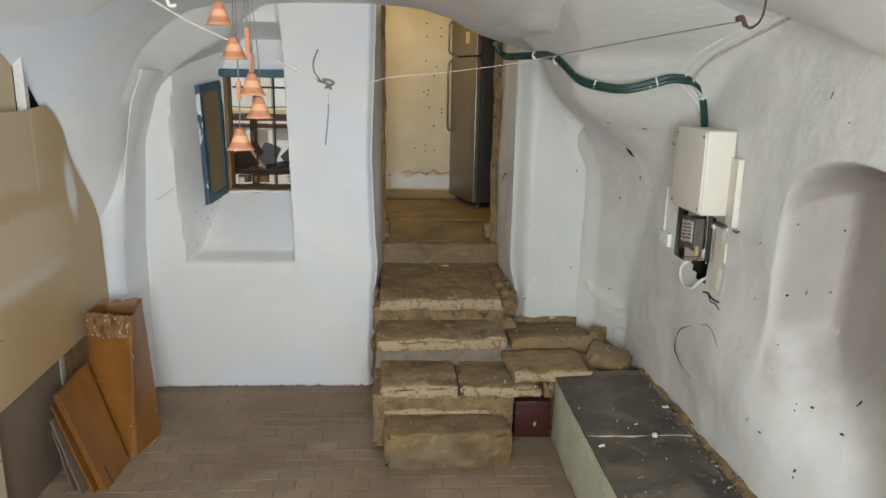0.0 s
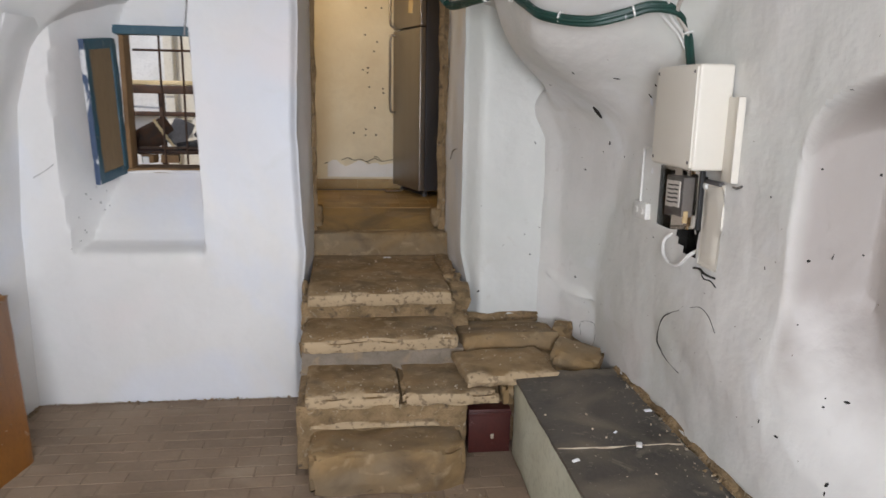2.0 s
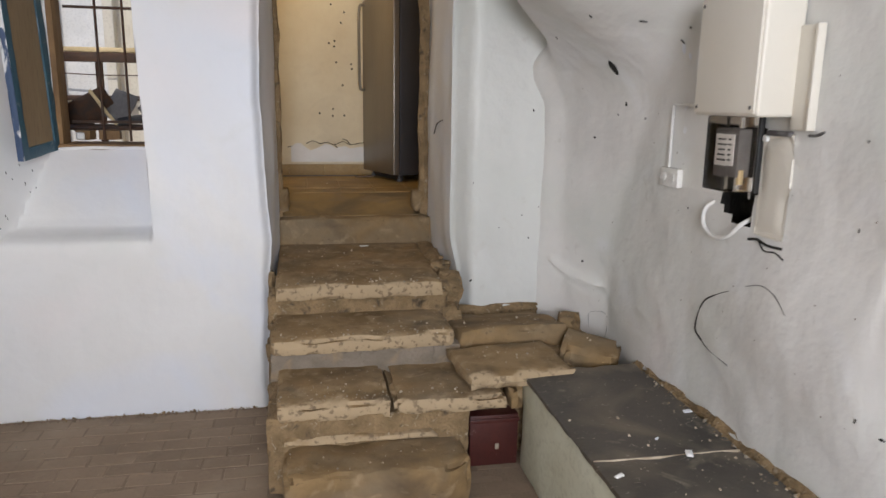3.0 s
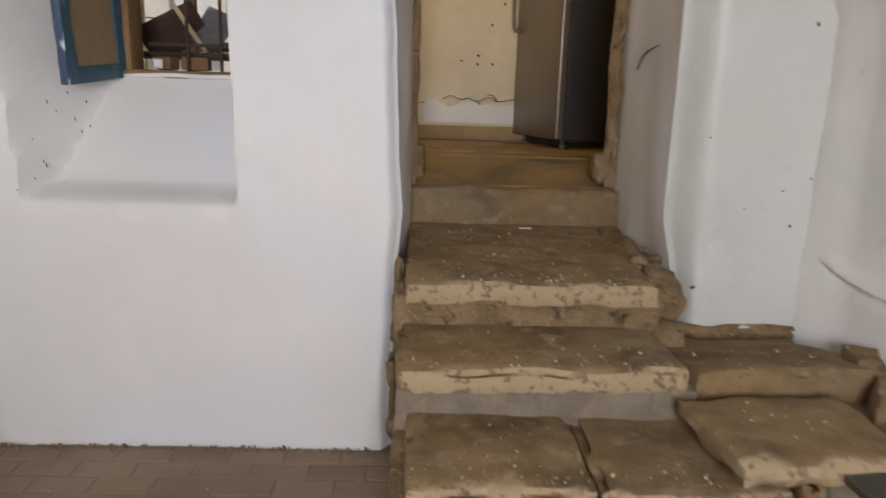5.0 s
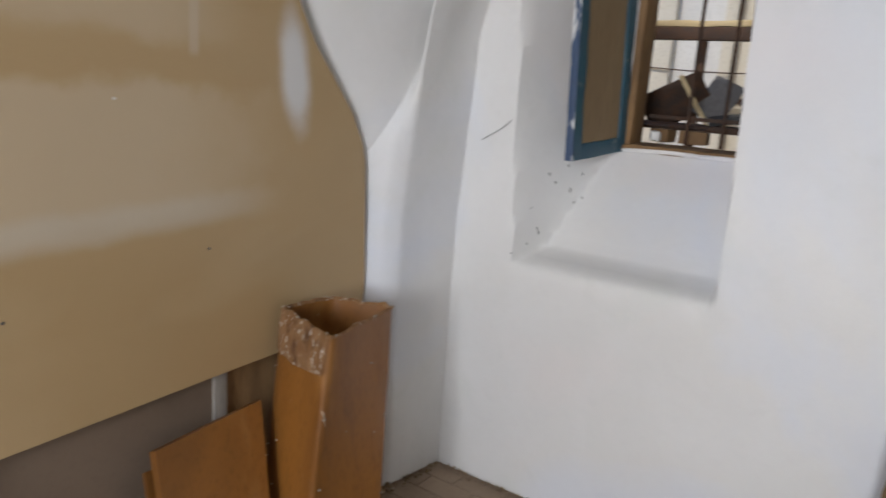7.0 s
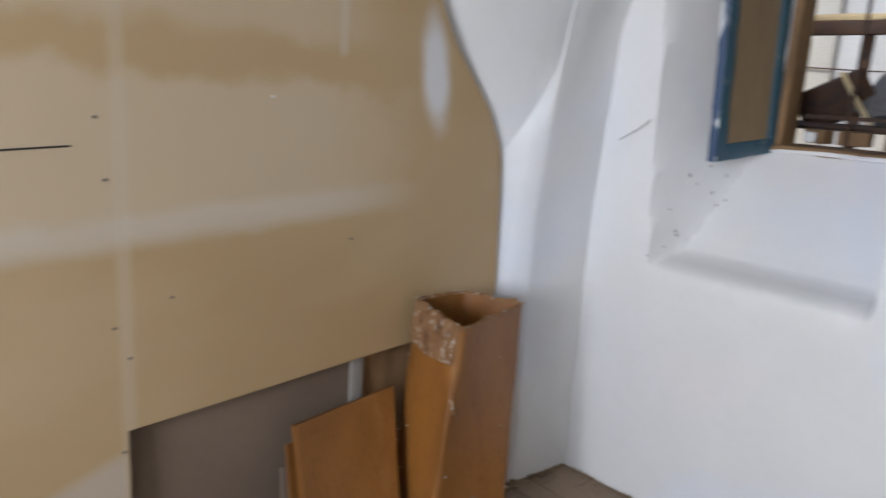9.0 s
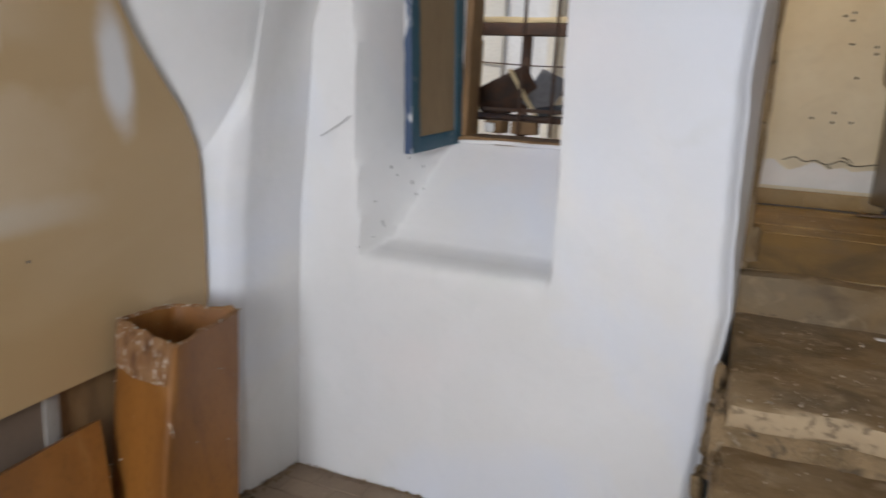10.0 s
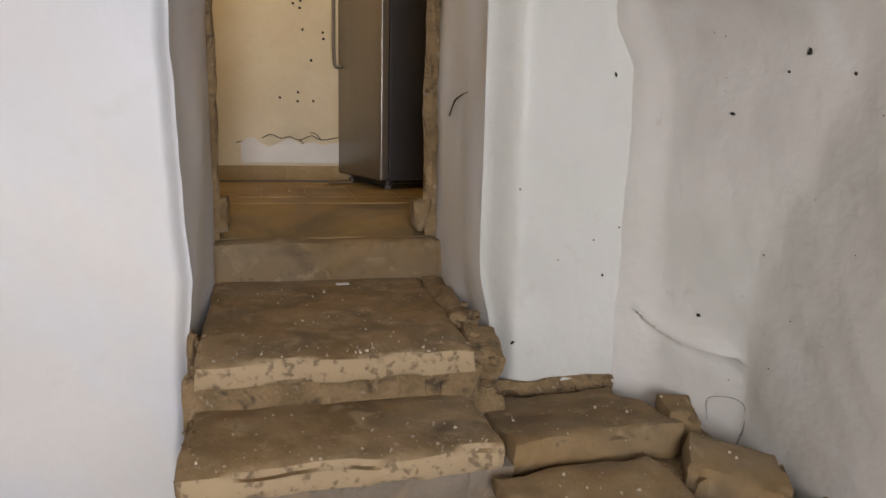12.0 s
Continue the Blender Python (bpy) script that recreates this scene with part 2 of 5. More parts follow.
ey, ez, wob = place.outputs[1], place.outputs[2], calc("MULTIPLY", calc("SUBTRACT", warp.outputs[0], 0.5), 0.5)
streak = calc("ABSOLUTE", calc("ADD", calc("SUBTRACT", ez, calc("ADD", calc("MULTIPLY", ey, 0.05), 1.035)), calc("MULTIPLY", wob, 0.12)))
streak = calc("MULTIPLY", falloff(streak, 0.012, 0.065, 0.55), falloff(ey, 4.0, 4.45, 1.0))
# paler above the streak: partly real, partly light from above put into colour
line_z = calc("ADD", calc("ADD", calc("MULTIPLY", ey, 0.05), 1.035), calc("MULTIPLY", wob, 0.15))
pale = calc("MULTIPLY", calc("SUBTRACT", 1.0, falloff(calc("SUBTRACT", ez, line_z), -0.06, 0.04, 1.0)), falloff(calc("ADD", ez, calc("MULTIPLY", wob, 0.3)), 1.56, 1.62, 0.8))
pale = calc("MULTIPLY", pale, falloff(calc("ADD", ey, calc("MULTIPLY", wob, 0.5)), 3.9, 4.5, 1.0))
upper = calc("MULTIPLY", calc("SUBTRACT", 1.0, falloff(calc("ADD", ez, calc("MULTIPLY", wob, 0.25)), 1.68, 1.76, 1.0)), falloff(ey, 3.9, 4.3, 0.7))
drip = calc("MULTIPLY", falloff(calc("ABSOLUTE", calc("SUBTRACT", ey, 4.053)), 0.008, 0.022, 0.45), calc("SUBTRACT", 1.0, falloff(ez, 1.665, 1.70, 1.0)))
bare = calc("MULTIPLY", falloff(calc("ADD", ez, calc("MULTIPLY", ey, -0.35)), -0.60, -0.55, 0.65), falloff(ey, 3.385, 3.39, 1.0))
seam = falloff(calc("ABSOLUTE", calc("SUBTRACT", ey, 3.40)), 0.006, 0.03, 0.35)
blot = calc("SQRT", calc("ADD", calc("POWER", calc("DIVIDE", calc("SUBTRACT", ey, calc("SUBTRACT", 4.66, calc("MULTIPLY", ez, 0.14))), 0.082), 2.0), calc("POWER", calc("DIVIDE", calc("SUBTRACT", ez, 1.65), 0.24), 2.0)))
blot = falloff(calc("ADD", blot, wob), 0.35, 1.05, 0.95)
bsdf = nt.nodes["Principled BSDF"]
under = bsdf.inputs["Base Color"].links[0].from_socket
for f, tint in ((pale, (0.575, 0.465, 0.322, 1)), (upper, (0.575, 0.465, 0.322, 1)), (drip, (0.63, 0.56, 0.46, 1)), (bare, (0.52, 0.47, 0.40, 1)), (seam, (0.62, 0.53, 0.40, 1)), (streak, (0.60, 0.55, 0.46, 1)), (blot, (0.74, 0.74, 0.74, 1))):
    m = nt.nodes.new("ShaderNodeMix")
    m.data_type = "RGBA"
    nt.links.new(f, m.inputs[0])
    nt.links.new(under, m.inputs[6])
    m.inputs[7].default_value = tint
    under = m.outputs[2]
nt.links.new(under, bsdf.inputs["Base Color"])

# pinkish brown tint high in the blind niche: its shade put into the colour
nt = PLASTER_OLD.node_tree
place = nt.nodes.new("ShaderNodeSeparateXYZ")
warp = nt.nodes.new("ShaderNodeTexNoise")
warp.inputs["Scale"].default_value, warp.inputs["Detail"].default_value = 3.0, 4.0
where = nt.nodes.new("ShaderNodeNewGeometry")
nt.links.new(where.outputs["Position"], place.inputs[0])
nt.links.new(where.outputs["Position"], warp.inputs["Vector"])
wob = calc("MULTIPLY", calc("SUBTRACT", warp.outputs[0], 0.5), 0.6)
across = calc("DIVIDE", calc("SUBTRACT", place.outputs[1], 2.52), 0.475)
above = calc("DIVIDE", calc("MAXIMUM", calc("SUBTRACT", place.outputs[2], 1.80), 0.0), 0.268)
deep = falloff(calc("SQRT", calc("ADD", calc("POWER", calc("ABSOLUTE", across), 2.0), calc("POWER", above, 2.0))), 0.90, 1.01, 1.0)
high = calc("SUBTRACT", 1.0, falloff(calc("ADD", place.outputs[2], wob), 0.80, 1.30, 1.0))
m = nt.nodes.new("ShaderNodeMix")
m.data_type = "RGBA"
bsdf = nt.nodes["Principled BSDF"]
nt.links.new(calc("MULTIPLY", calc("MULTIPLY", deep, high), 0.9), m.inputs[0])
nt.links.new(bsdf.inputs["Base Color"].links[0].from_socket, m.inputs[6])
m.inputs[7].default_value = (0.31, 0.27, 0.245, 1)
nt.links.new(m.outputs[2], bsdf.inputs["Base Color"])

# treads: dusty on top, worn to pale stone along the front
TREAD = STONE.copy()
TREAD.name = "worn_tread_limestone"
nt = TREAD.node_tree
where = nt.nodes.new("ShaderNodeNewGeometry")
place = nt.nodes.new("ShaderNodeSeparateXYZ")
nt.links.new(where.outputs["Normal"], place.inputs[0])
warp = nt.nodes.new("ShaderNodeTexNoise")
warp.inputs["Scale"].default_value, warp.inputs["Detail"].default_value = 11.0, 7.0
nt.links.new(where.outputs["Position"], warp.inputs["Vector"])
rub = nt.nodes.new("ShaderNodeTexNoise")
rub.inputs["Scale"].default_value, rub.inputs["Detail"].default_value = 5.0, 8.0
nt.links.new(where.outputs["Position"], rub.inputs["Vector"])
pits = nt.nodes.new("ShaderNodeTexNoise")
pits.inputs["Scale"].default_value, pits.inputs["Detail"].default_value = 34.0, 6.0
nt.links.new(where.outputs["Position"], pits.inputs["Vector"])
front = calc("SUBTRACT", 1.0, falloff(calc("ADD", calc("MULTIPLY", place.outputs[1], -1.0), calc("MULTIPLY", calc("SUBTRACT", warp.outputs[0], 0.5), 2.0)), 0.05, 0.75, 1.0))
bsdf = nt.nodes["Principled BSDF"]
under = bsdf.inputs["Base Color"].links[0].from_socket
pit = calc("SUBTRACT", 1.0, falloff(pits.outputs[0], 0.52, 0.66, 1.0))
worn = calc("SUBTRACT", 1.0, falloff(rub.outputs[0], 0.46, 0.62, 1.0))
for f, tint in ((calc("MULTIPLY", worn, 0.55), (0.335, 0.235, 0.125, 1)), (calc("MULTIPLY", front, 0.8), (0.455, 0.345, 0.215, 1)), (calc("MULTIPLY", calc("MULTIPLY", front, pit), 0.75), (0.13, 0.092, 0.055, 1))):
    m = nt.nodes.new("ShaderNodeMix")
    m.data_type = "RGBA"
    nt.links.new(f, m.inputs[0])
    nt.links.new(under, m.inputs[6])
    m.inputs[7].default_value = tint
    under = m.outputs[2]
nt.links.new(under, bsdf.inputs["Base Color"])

GLASS = bpy.data.materials.new("smoked_clear_plastic")
GLASS.use_nodes = True
gb = GLASS.node_tree.nodes["Principled BSDF"]
gb.inputs["Base Color"].default_value = (0.62, 0.56, 0.50, 1)
gb.inputs["Roughness"].default_value = 0.12
gb.inputs["Transmission Weight"].default_value = 1.0
gb.inputs["IOR"].default_value = 1.2
GLOW = bpy.data.materials.new("lit_bulb_glass")
GLOW.use_nodes = True
GLOW.node_tree.nodes["Principled BSDF"].inputs["Emission Color"].default_value = (1, 0.8, 0.5, 1)
GLOW.node_tree.nodes["Principled BSDF"].inputs["Emission Strength"].default_value = 8.0


# ---- builders ----
def finish(bm, name, mat, smooth=True):
    bmesh.ops.recalc_face_normals(bm, faces=bm.faces)
    me = bpy.data.meshes.new(name)
    bm.to_mesh(me)
    bm.free()
    for m in (mat if isinstance(mat, (list, tuple)) else [mat]):
        me.materials.append(m)
    if smooth:
        me.polygons.foreach_set("use_smooth", [True] * len(me.polygons))
        me.set_sharp_from_angle(angle=radians(38))
    return me


def part(name, bm, mat, parent=None, label="", smooth=True):
    ob = new(name, finish(bm, name, mat, smooth))
    if parent is not None:
        ob.parent = parent
    if label:
        ob["label"] = label
    return ob


def thing(name, label, category, at=(0, 0, 0), group=""):
    ob = new(name)
    ob.location = at
    ob.empty_display_size = 0.1
    return tagged(ob, label, category, group)


def structure(name, bm, mat, label, category):
    return tagged(part(name, bm, mat), label, category, "", "structure")


def block(size, at=(0, 0, 0), turn=(0, 0, 0), bevel=0.006, segments=2, bm=None):
    """A bevelled box: size, its centre, its turn in degrees."""
    bm = bm or bmesh.new()
    b = bmesh.new()
    bmesh.ops.create_cube(b, size=1.0)
    bmesh.ops.scale(b, vec=size, verts=b.verts)
    if bevel:
        bmesh.ops.bevel(b, geom=b.edges[:], offset=min(bevel, min(size) * 0.45), segments=segments, affect="EDGES", profile=0.6)
    bmesh.ops.transform(b, matrix=pose(*at, *turn), verts=b.verts)
    return merge(bm, b)


def merge(bm, b):
    me = bpy.data.meshes.new("tmp")
    b.to_mesh(me)
    b.free()
    bm.from_mesh(me)
    bpy.data.meshes.remove(me)
    return bm


def rough_block(size, at, turn=(0, 0, 0), cuts=0.035, amount=0.012, seed=0.0, chip=0.02, bevel=0.018):
    """A hand-cut stone: a rounded box with worn, uneven faces and broken edges."""
    b = bmesh.new()
    n = [max(2, int(s / cuts)) for s in size]
    grid = {}

    def vert(i, j, k):
        key = (i, j, k)
        if key not in grid:
            grid[key] = b.verts.new(((i / n[0] - 0.5) * size[0], (j / n[1] - 0.5) * size[1], (k / n[2] - 0.5) * size[2]))
        return grid[key]

    for a, c, e in ((0, 1, 2), (1, 2, 0), (2, 0, 1)):
        for end in (0, n[e]):
            for i in range(n[a]):
                for j in range(n[c]):
                    quad = []
                    for u, v in ((i, j), (i + 1, j), (i + 1, j + 1), (i, j + 1)):
                        q = [0, 0, 0]
                        q[a], q[c], q[e] = u, v, end
                        quad.append(vert(*q))
                    b.faces.new(quad)
    half = Vector(size) / 2
    for v in b.verts:
        p = v.co.copy()
        near = sorted((half[i] - abs(p[i]) for i in range(3)))
        edge = max(0.0, 1 - near[1] / (bevel * 2))
        chips = max(0.0, noise.noise(p * 9 + Vector((seed, 3, 1))) + 0.15)
        pull = edge * (bevel * 0.45 + chip * chips)
        for i in range(3):
            if half[i] - abs(p[i]) < bevel * 2:
                v.co[i] -= math.copysign(pull, p[i])
        v.co += noise.noise_vector(p * 5 + Vector((seed, 0, 7))) * amount + noise.noise_vector(p * 17 + Vector((seed, 5, 0))) * amount * 0.45
    bmesh.ops.transform(b, matrix=pose(*at, *turn), verts=b.verts)
    return b


def pipe(points, radius, sides=8, smooth_steps=6, bm=None, closed=False):
    """A round cable along a smooth line through the points."""
    bm = bm or bmesh.new()
    pts = [Vector(p) for p in points]
    line = []
    if len(pts) == 2 or smooth_steps == 0:
        line = pts
    else:
        ext = [pts[0] * 2 - pts[1], *pts, pts[-1] * 2 - pts[-2]]
        for i in range(1, len(ext) - 2):
            a, p, q, d = ext[i - 1:i + 3]
            for s in range(smooth_steps):
                t = s / smooth_steps
                line.append(0.5 * ((2 * p) + (q - a) * t + (2 * a - 5 * p + 4 * q - d) * t * t + (3 * p - a - 3 * q + d) * t ** 3))
        line.append(pts[-1])
    rings = []
    up = Vector((0.31, 0.17, 0.93)).normalized()
    for i, p in enumerate(line):
        way = (line[min(i + 1, len(line) - 1)] - line[max(i - 1, 0)]).normalized()
        side = way.cross(up)
        if side.length < 0.05:
            side = way.cross(Vector((1, 0, 0)))
        side.normalize()
        other = side.cross(way)
        r = radius[min(i * len(radius) // len(line), len(radius) - 1)] if isinstance(radius, (list, tuple)) else radius
        rings.append([bm.verts.new(p + (side * math.cos(a) + other * math.sin(a)) * r) for a in (2 * math.pi * k / sides for k in range(sides))])
    for a, c in zip(rings, rings[1:]):
        for k in range(sides):
            bm.faces.new((a[k], a[(k + 1) % sides], c[(k + 1) % sides], c[k]))
    bm.faces.new(rings[0][::-1])
    bm.faces.new(rings[-1])
    return bm


def lathe(profile, sides=24, at=(0, 0, 0), bm=None):
    """A turned body from (radius, height) pairs."""
    bm = bm or bmesh.new()
    rings = [[bm.verts.new((at[0] + r * math.cos(2 * math.pi * k / sides), at[1] + r * math.sin(2 * math.pi * k / sides), at[2] + z)) for k in range(sides)] for r, z in profile]
    for a, c in zip(rings, rings[1:]):
        for k in range(sides):
            bm.faces.new((a[k], a[(k + 1) % sides], c[(k + 1) % sides], c[k]))
    return bm


def lerp(table, x):
    xs, ys = zip(*table)
    return float(np.interp(x, xs, ys))


def smooth(a, b, x):
    t = min(1.0, max(0.0, (x - a) / (b - a)))
    return t * t * (3 - 2 * t)


def sheet(us, vs, at, keep=None):
    """A grid surface at(u, v), leaving out the cells whose middle keep() refuses."""
    bm = bmesh.new()
    rows = [[bm.verts.new(at(u, v)) for u in us] for v in vs]
    for j in range(len(vs) - 1):
        for i in range(len(us) - 1):
            if keep is None or keep((us[i] + us[i + 1]) / 2, (vs[j] + vs[j + 1]) / 2):
                bm.faces.new((rows[j][i], rows[j][i + 1], rows[j + 1][i + 1], rows[j + 1][i]))
    loose = [v for v in bm.verts if not v.link_faces]
    bmesh.ops.delete(bm, geom=loose, context="VERTS")
    return bm


def lumps(p, amount=0.012):
    """Hand-trowelled unevenness."""
    return amount * (noise.noise(p * 1.7) + 0.5 * noise.noise(p * 4.3) + 0.2 * noise.noise(p * 10))


# ---- the vaulted room ----
WALL_Y, WIN_Y = 5.23, 5.70
ARCH = [(-1.90, 0.6), (-1.80, 1.15), (-1.74, 1.71), (-1.667, 2.155), (-1.59, 2.35), (-1.515, 2.48), (-1.36, 2.63), (-1.21, 2.73), (-0.95, 2.79), (-0.7, 2.81), (0.0, 2.835), (0.3, 2.82), (0.51, 2.76), (0.75, 2.61), (0.86, 2.50), (1.1, 2.33), (1.28, 2.13), (1.45, 1.80), (1.57, 1.3), (1.66, 0.5)]
WEST = [(1.5, 2.70), (2.6, 2.76), (3.2, 2.70), (3.7, 2.55), (4.0, 2.40), (4.2, 2.26), (4.32, 2.12), (4.42, 1.9), (4.52, 1.75), (4.70, 1.53), (4.80, 1.3), (4.95, 0.5)]
EAST = [(1.5, 2.40), (2.4, 2.43), (3.03, 2.63), (3.4, 2.50), (3.73, 2.30), (4.1, 2.05), (4.4, 1.75), (4.7, 1.35), (4.95, 0.8), (5.2, 0.3)]


ARCH_X = [(0.6, -1.89), (1.15, -1.80), (1.71, -1.74), (2.155, -1.667), (2.35, -1.59), (2.48, -1.515), (2.63, -1.36), (2.73, -1.21), (2.79, -0.95), (2.835, 0.0), (2.9, 1.0)]
WEST_Y = [(0.5, 4.90), (1.3, 4.80), (1.53, 4.70), (1.75, 4.52), (1.9, 4.42), (2.12, 4.32), (2.26, 4.2), (2.40, 4.0), (2.55, 3.7), (2.70, 3.2), (2.76, 2.6), (2.80, 1.5), (2.9, 0.0)]


def web(x, y):
    """Height of the sloping corner web over the pier."""
    lo, hi = 0.55, 2.9
    for _ in range(16):
        mid = (lo + hi) / 2
        u = max(0.0, x + 1.9) / (lerp(ARCH_X, mid) + 1.9)
        v = max(0.0, 4.92 - y) / (4.92 - lerp(WEST_Y, mid))
        if u ** 1.3 + v ** 1.3 > 1:
            lo = mid
        else:
            hi = mid
    return lo


def vault(x, y):
    """Height of the groin vault over the floor."""
    h = groin(x, y)
    if x < -0.2 and y < 4.92:
        f = smooth(-0.9, -0.2, x)
        return web(x, y) * (1 - f) + h * f
    return h


def groin(x, y):
    a = lerp(ARCH, x)
    if y > 4.9 and x < -0.6:
        a -= min(0.23, 0.72 * (y - 4.9)) * smooth(-0.75, -1.2, x)
    b = lerp(WEST, y) + (lerp(EAST, y) - lerp(WEST, y)) * smooth(1.2, 1.76, x)
    if x > 0.6:
        a += 0.25 * smooth(0.6, 1.2, x)
        b += 0.12 * smooth(0.6, 1.2, x) * smooth(3.0, 3.6, y)
    k = 0.22
    h = max(0.0, k - abs(a - b)) / k
    return max(a, b) + h * h * k / 4


LUNETTE = [(0.0, 1.56), (0.8, 1.555), (1.15, 1.567), (1.5, 1.582), (1.72, 1.555), (1.9, 1.475), (2.06, 1.345), (2.22, 1.18), (2.36, 1.06), (2.47, 0.98), (2.61, 0.80), (2.76, 0.53), (2.95, 0.2)]
RIDGE = [(1.9, 5.05), (2.06, 4.90), (2.2, 4.80), (2.47, 4.68), (2.6, 4.7)]
REACH = [(0.0, 4.85), (0.9, 4.82), (1.3, 4.68), (1.75, 4.45), (2.05, 4.2), (2.3, 3.92), (2.48, 3.68), (2.63, 3.25), (2.95, 2.4)]


def niche(y, z):
    """Depth of the blind arched niche: steep far jamb above, washed out below."""
    top = 1.80 + 0.255 * math.sqrt(max(0.0, 1 - ((y - 2.52) / 0.45) ** 2))
    low = smooth(1.35, 0.80, z)
    side = smooth(2.99 + 0.05 * low, 2.86 - 0.50 * low, y) * smooth(2.03, 2.12, y)
    return 0.27 * side * smooth(top + 0.015, top - 0.05, z) * smooth(0.10, 1.50, z)


def east_x(y, z):
    """The right-hand wall with its blind niche, turning inwards to the spring of the vault beside the doorway."""
    x = lerp([(-2, 1.80), (3.0, 1.785), (3.8, 1.77), (4.3, 1.76), (5.3, 1.75)], y)
    swell = 0.03 * math.exp(-((y - 3.45) / 0.35) ** 2 - ((z - 0.95) / 0.28) ** 2)
    a, reach = lerp(LUNETTE, z) + lerp([(2.25, 0.0), (2.48, 0.10), (2.7, 0.18)], z) * max(0.0, 5.22 - y), lerp(REACH, z)
    t = max(0.0, (y - reach + 0.10) / (5.30 - reach))
    plain = t * t / (t + 0.10) * 1.10 if t < 1 else 1 + (t - 1) * 1.05
    sprung = smooth(1.75, 2.20, z)
    turn = plain * (1 - sprung) + smooth(reach - 0.24, reach + 0.24, y) * sprung
    corner = max(0.0, x - a) * turn + 0.04 * smooth(5.05, 5.22, y)
    ridge = lerp(RIDGE, z)
    corner -= 0.30 * smooth(ridge - 0.10, ridge + 0.40, y) * smooth(1.85, 2.15, z) * smooth(2.66, 2.48, z)
    return x + niche(y, z) - swell - corner + lumps(Vector((0, y, z)), 0.018)


def broken(y, z):
    """Where the plaster is broken away behind the meter."""
    return 1.31 + 0.5 * max(0, y - 3.70) < z < 1.67 and 3.585 + 0.10 * max(0, 1.45 - z) + 0.02 * noise.noise(Vector((0, z * 14, 2))) < y < 3.80


NICHE_SILL = [(0.955, 0.0), (0.98, 0.012), (1.0, 0.045), (1.018, 0.10), (1.04, 0.145), (1.08, 0.18), (1.25, 0.31), (1.42, 0.445), (1.46, 0.47), (3.0, 0.47)]


def north_y(x, z):
    """The window wall with its splayed niche."""
    left = lerp([(0.9, -1.40), (1.4, -1.45), (2.0, -1.47), (2.4, -1.42), (2.7, -1.3)], z)
    right = lerp([(0.9, -0.635), (2.4, -0.675), (2.8, -0.70)], z)
    d = lerp(NICHE_SILL, z)
    side_l = max(0.0, min(1.0, (x - left) / 0.225)) ** 0.9
    side_r = smooth(right + 0.012, right - 0.022, x)
    top = 1 - 0.9 * smooth(2.60, 2.70, z) - 0.1 * smooth(2.75, 2.85, z)
    round_edge = 0.05 * smooth(-0.09, -0.028, x) ** 2
    return WALL_Y + min(d, 0.47 * side_l) * side_r * top + round_edge + lumps(Vector((x, 0, z)), 0.012)


def span(a, b, step):
    return [a + (b - a) * i / max(1, round((b - a) / step)) for i in range(max(1, round((b - a) / step)) + 1)]


EDGE = [(0.0, -0.045), (0.3, -0.055), (0.5, -0.038), (0.8, -0.034), (0.96, -0.014), (1.05, -0.024), (1.25, -0.036), (1.5, -0.044), (1.8, -0.055), (2.2, -0.040), (2.8, -0.022)]


def edge_x(x, z):
    """Lets the doorway's worn corner wander."""
    return x + (lerp(EDGE, z) + 0.028 + 0.006 * noise.noise(Vector((0, 3, z * 9)))) * smooth(-0.30, -0.028, x)


xs = sorted(set(span(-1.78, -0.74, 0.02) + span(-0.74, -0.60, 0.008) + span(-0.60, -0.12, 0.03) + span(-0.12, -0.028, 0.008)))
zs = sorted(set(span(-0.02, 0.96, 0.04) + span(0.96, 1.10, 0.01) + span(1.10, 2.95, 0.025)))
WX0, WX1, WZ0, WZ1 = -1.205, -0.70, 1.455, 2.335
structure("wall_north", sheet(xs, zs, lambda x, z: Vector((edge_x(x, z), north_y(x, z), z)), lambda x, z: not (WX0 < x < WX1 and WZ0 < z < WZ1 and north_y(x, z) > 5.55)), PLASTER, "white limewashed plaster wall with a deep splayed window niche", "wall")

# the left side of the passage, turning in from the window wall
def passage_west(u, z):
    x = lerp(EDGE, z) * (1 - smooth(0, 0.8, u)) + 0.006 * noise.noise(Vector((0, 3, z * 9))) * (1 - u)
    return Vector((x + 0.012 * smooth(0, 0.2, u) * noise.noise(Vector((u * 3, z * 2.1, 3))), north_y(-0.028, z) - 0.001 + u * 0.755, z))


structure("wall_passage_west", sheet(span(0, 1, 0.03), span(0.0, 2.99, 0.04), passage_west), PLASTER, "uneven white plaster reveal of a doorway", "wall")
structure("wall_passage_east", sheet(span(0, 1, 0.03), span(0.0, 2.99, 0.04), lambda u, z: Vector((1.0 - 0.018 * smooth(0, 1, u) + 0.05 * smooth(1.0, 0.7, z) * (1 - u) + 0.014 * noise.noise(Vector((u * 3, z * 2.1, 8))), WALL_Y + 0.085 + u * 0.705, z))), PLASTER, "uneven white plaster reveal of a doorway", "wall")
def panel_y(x, z):
    return WALL_Y + 0.10 * smooth(1.17, 1.0, x) ** 2 - 0.03 * smooth(1.30, 1.66, x) ** 1.8 + lumps(Vector((x, 3, z)), 0.014)


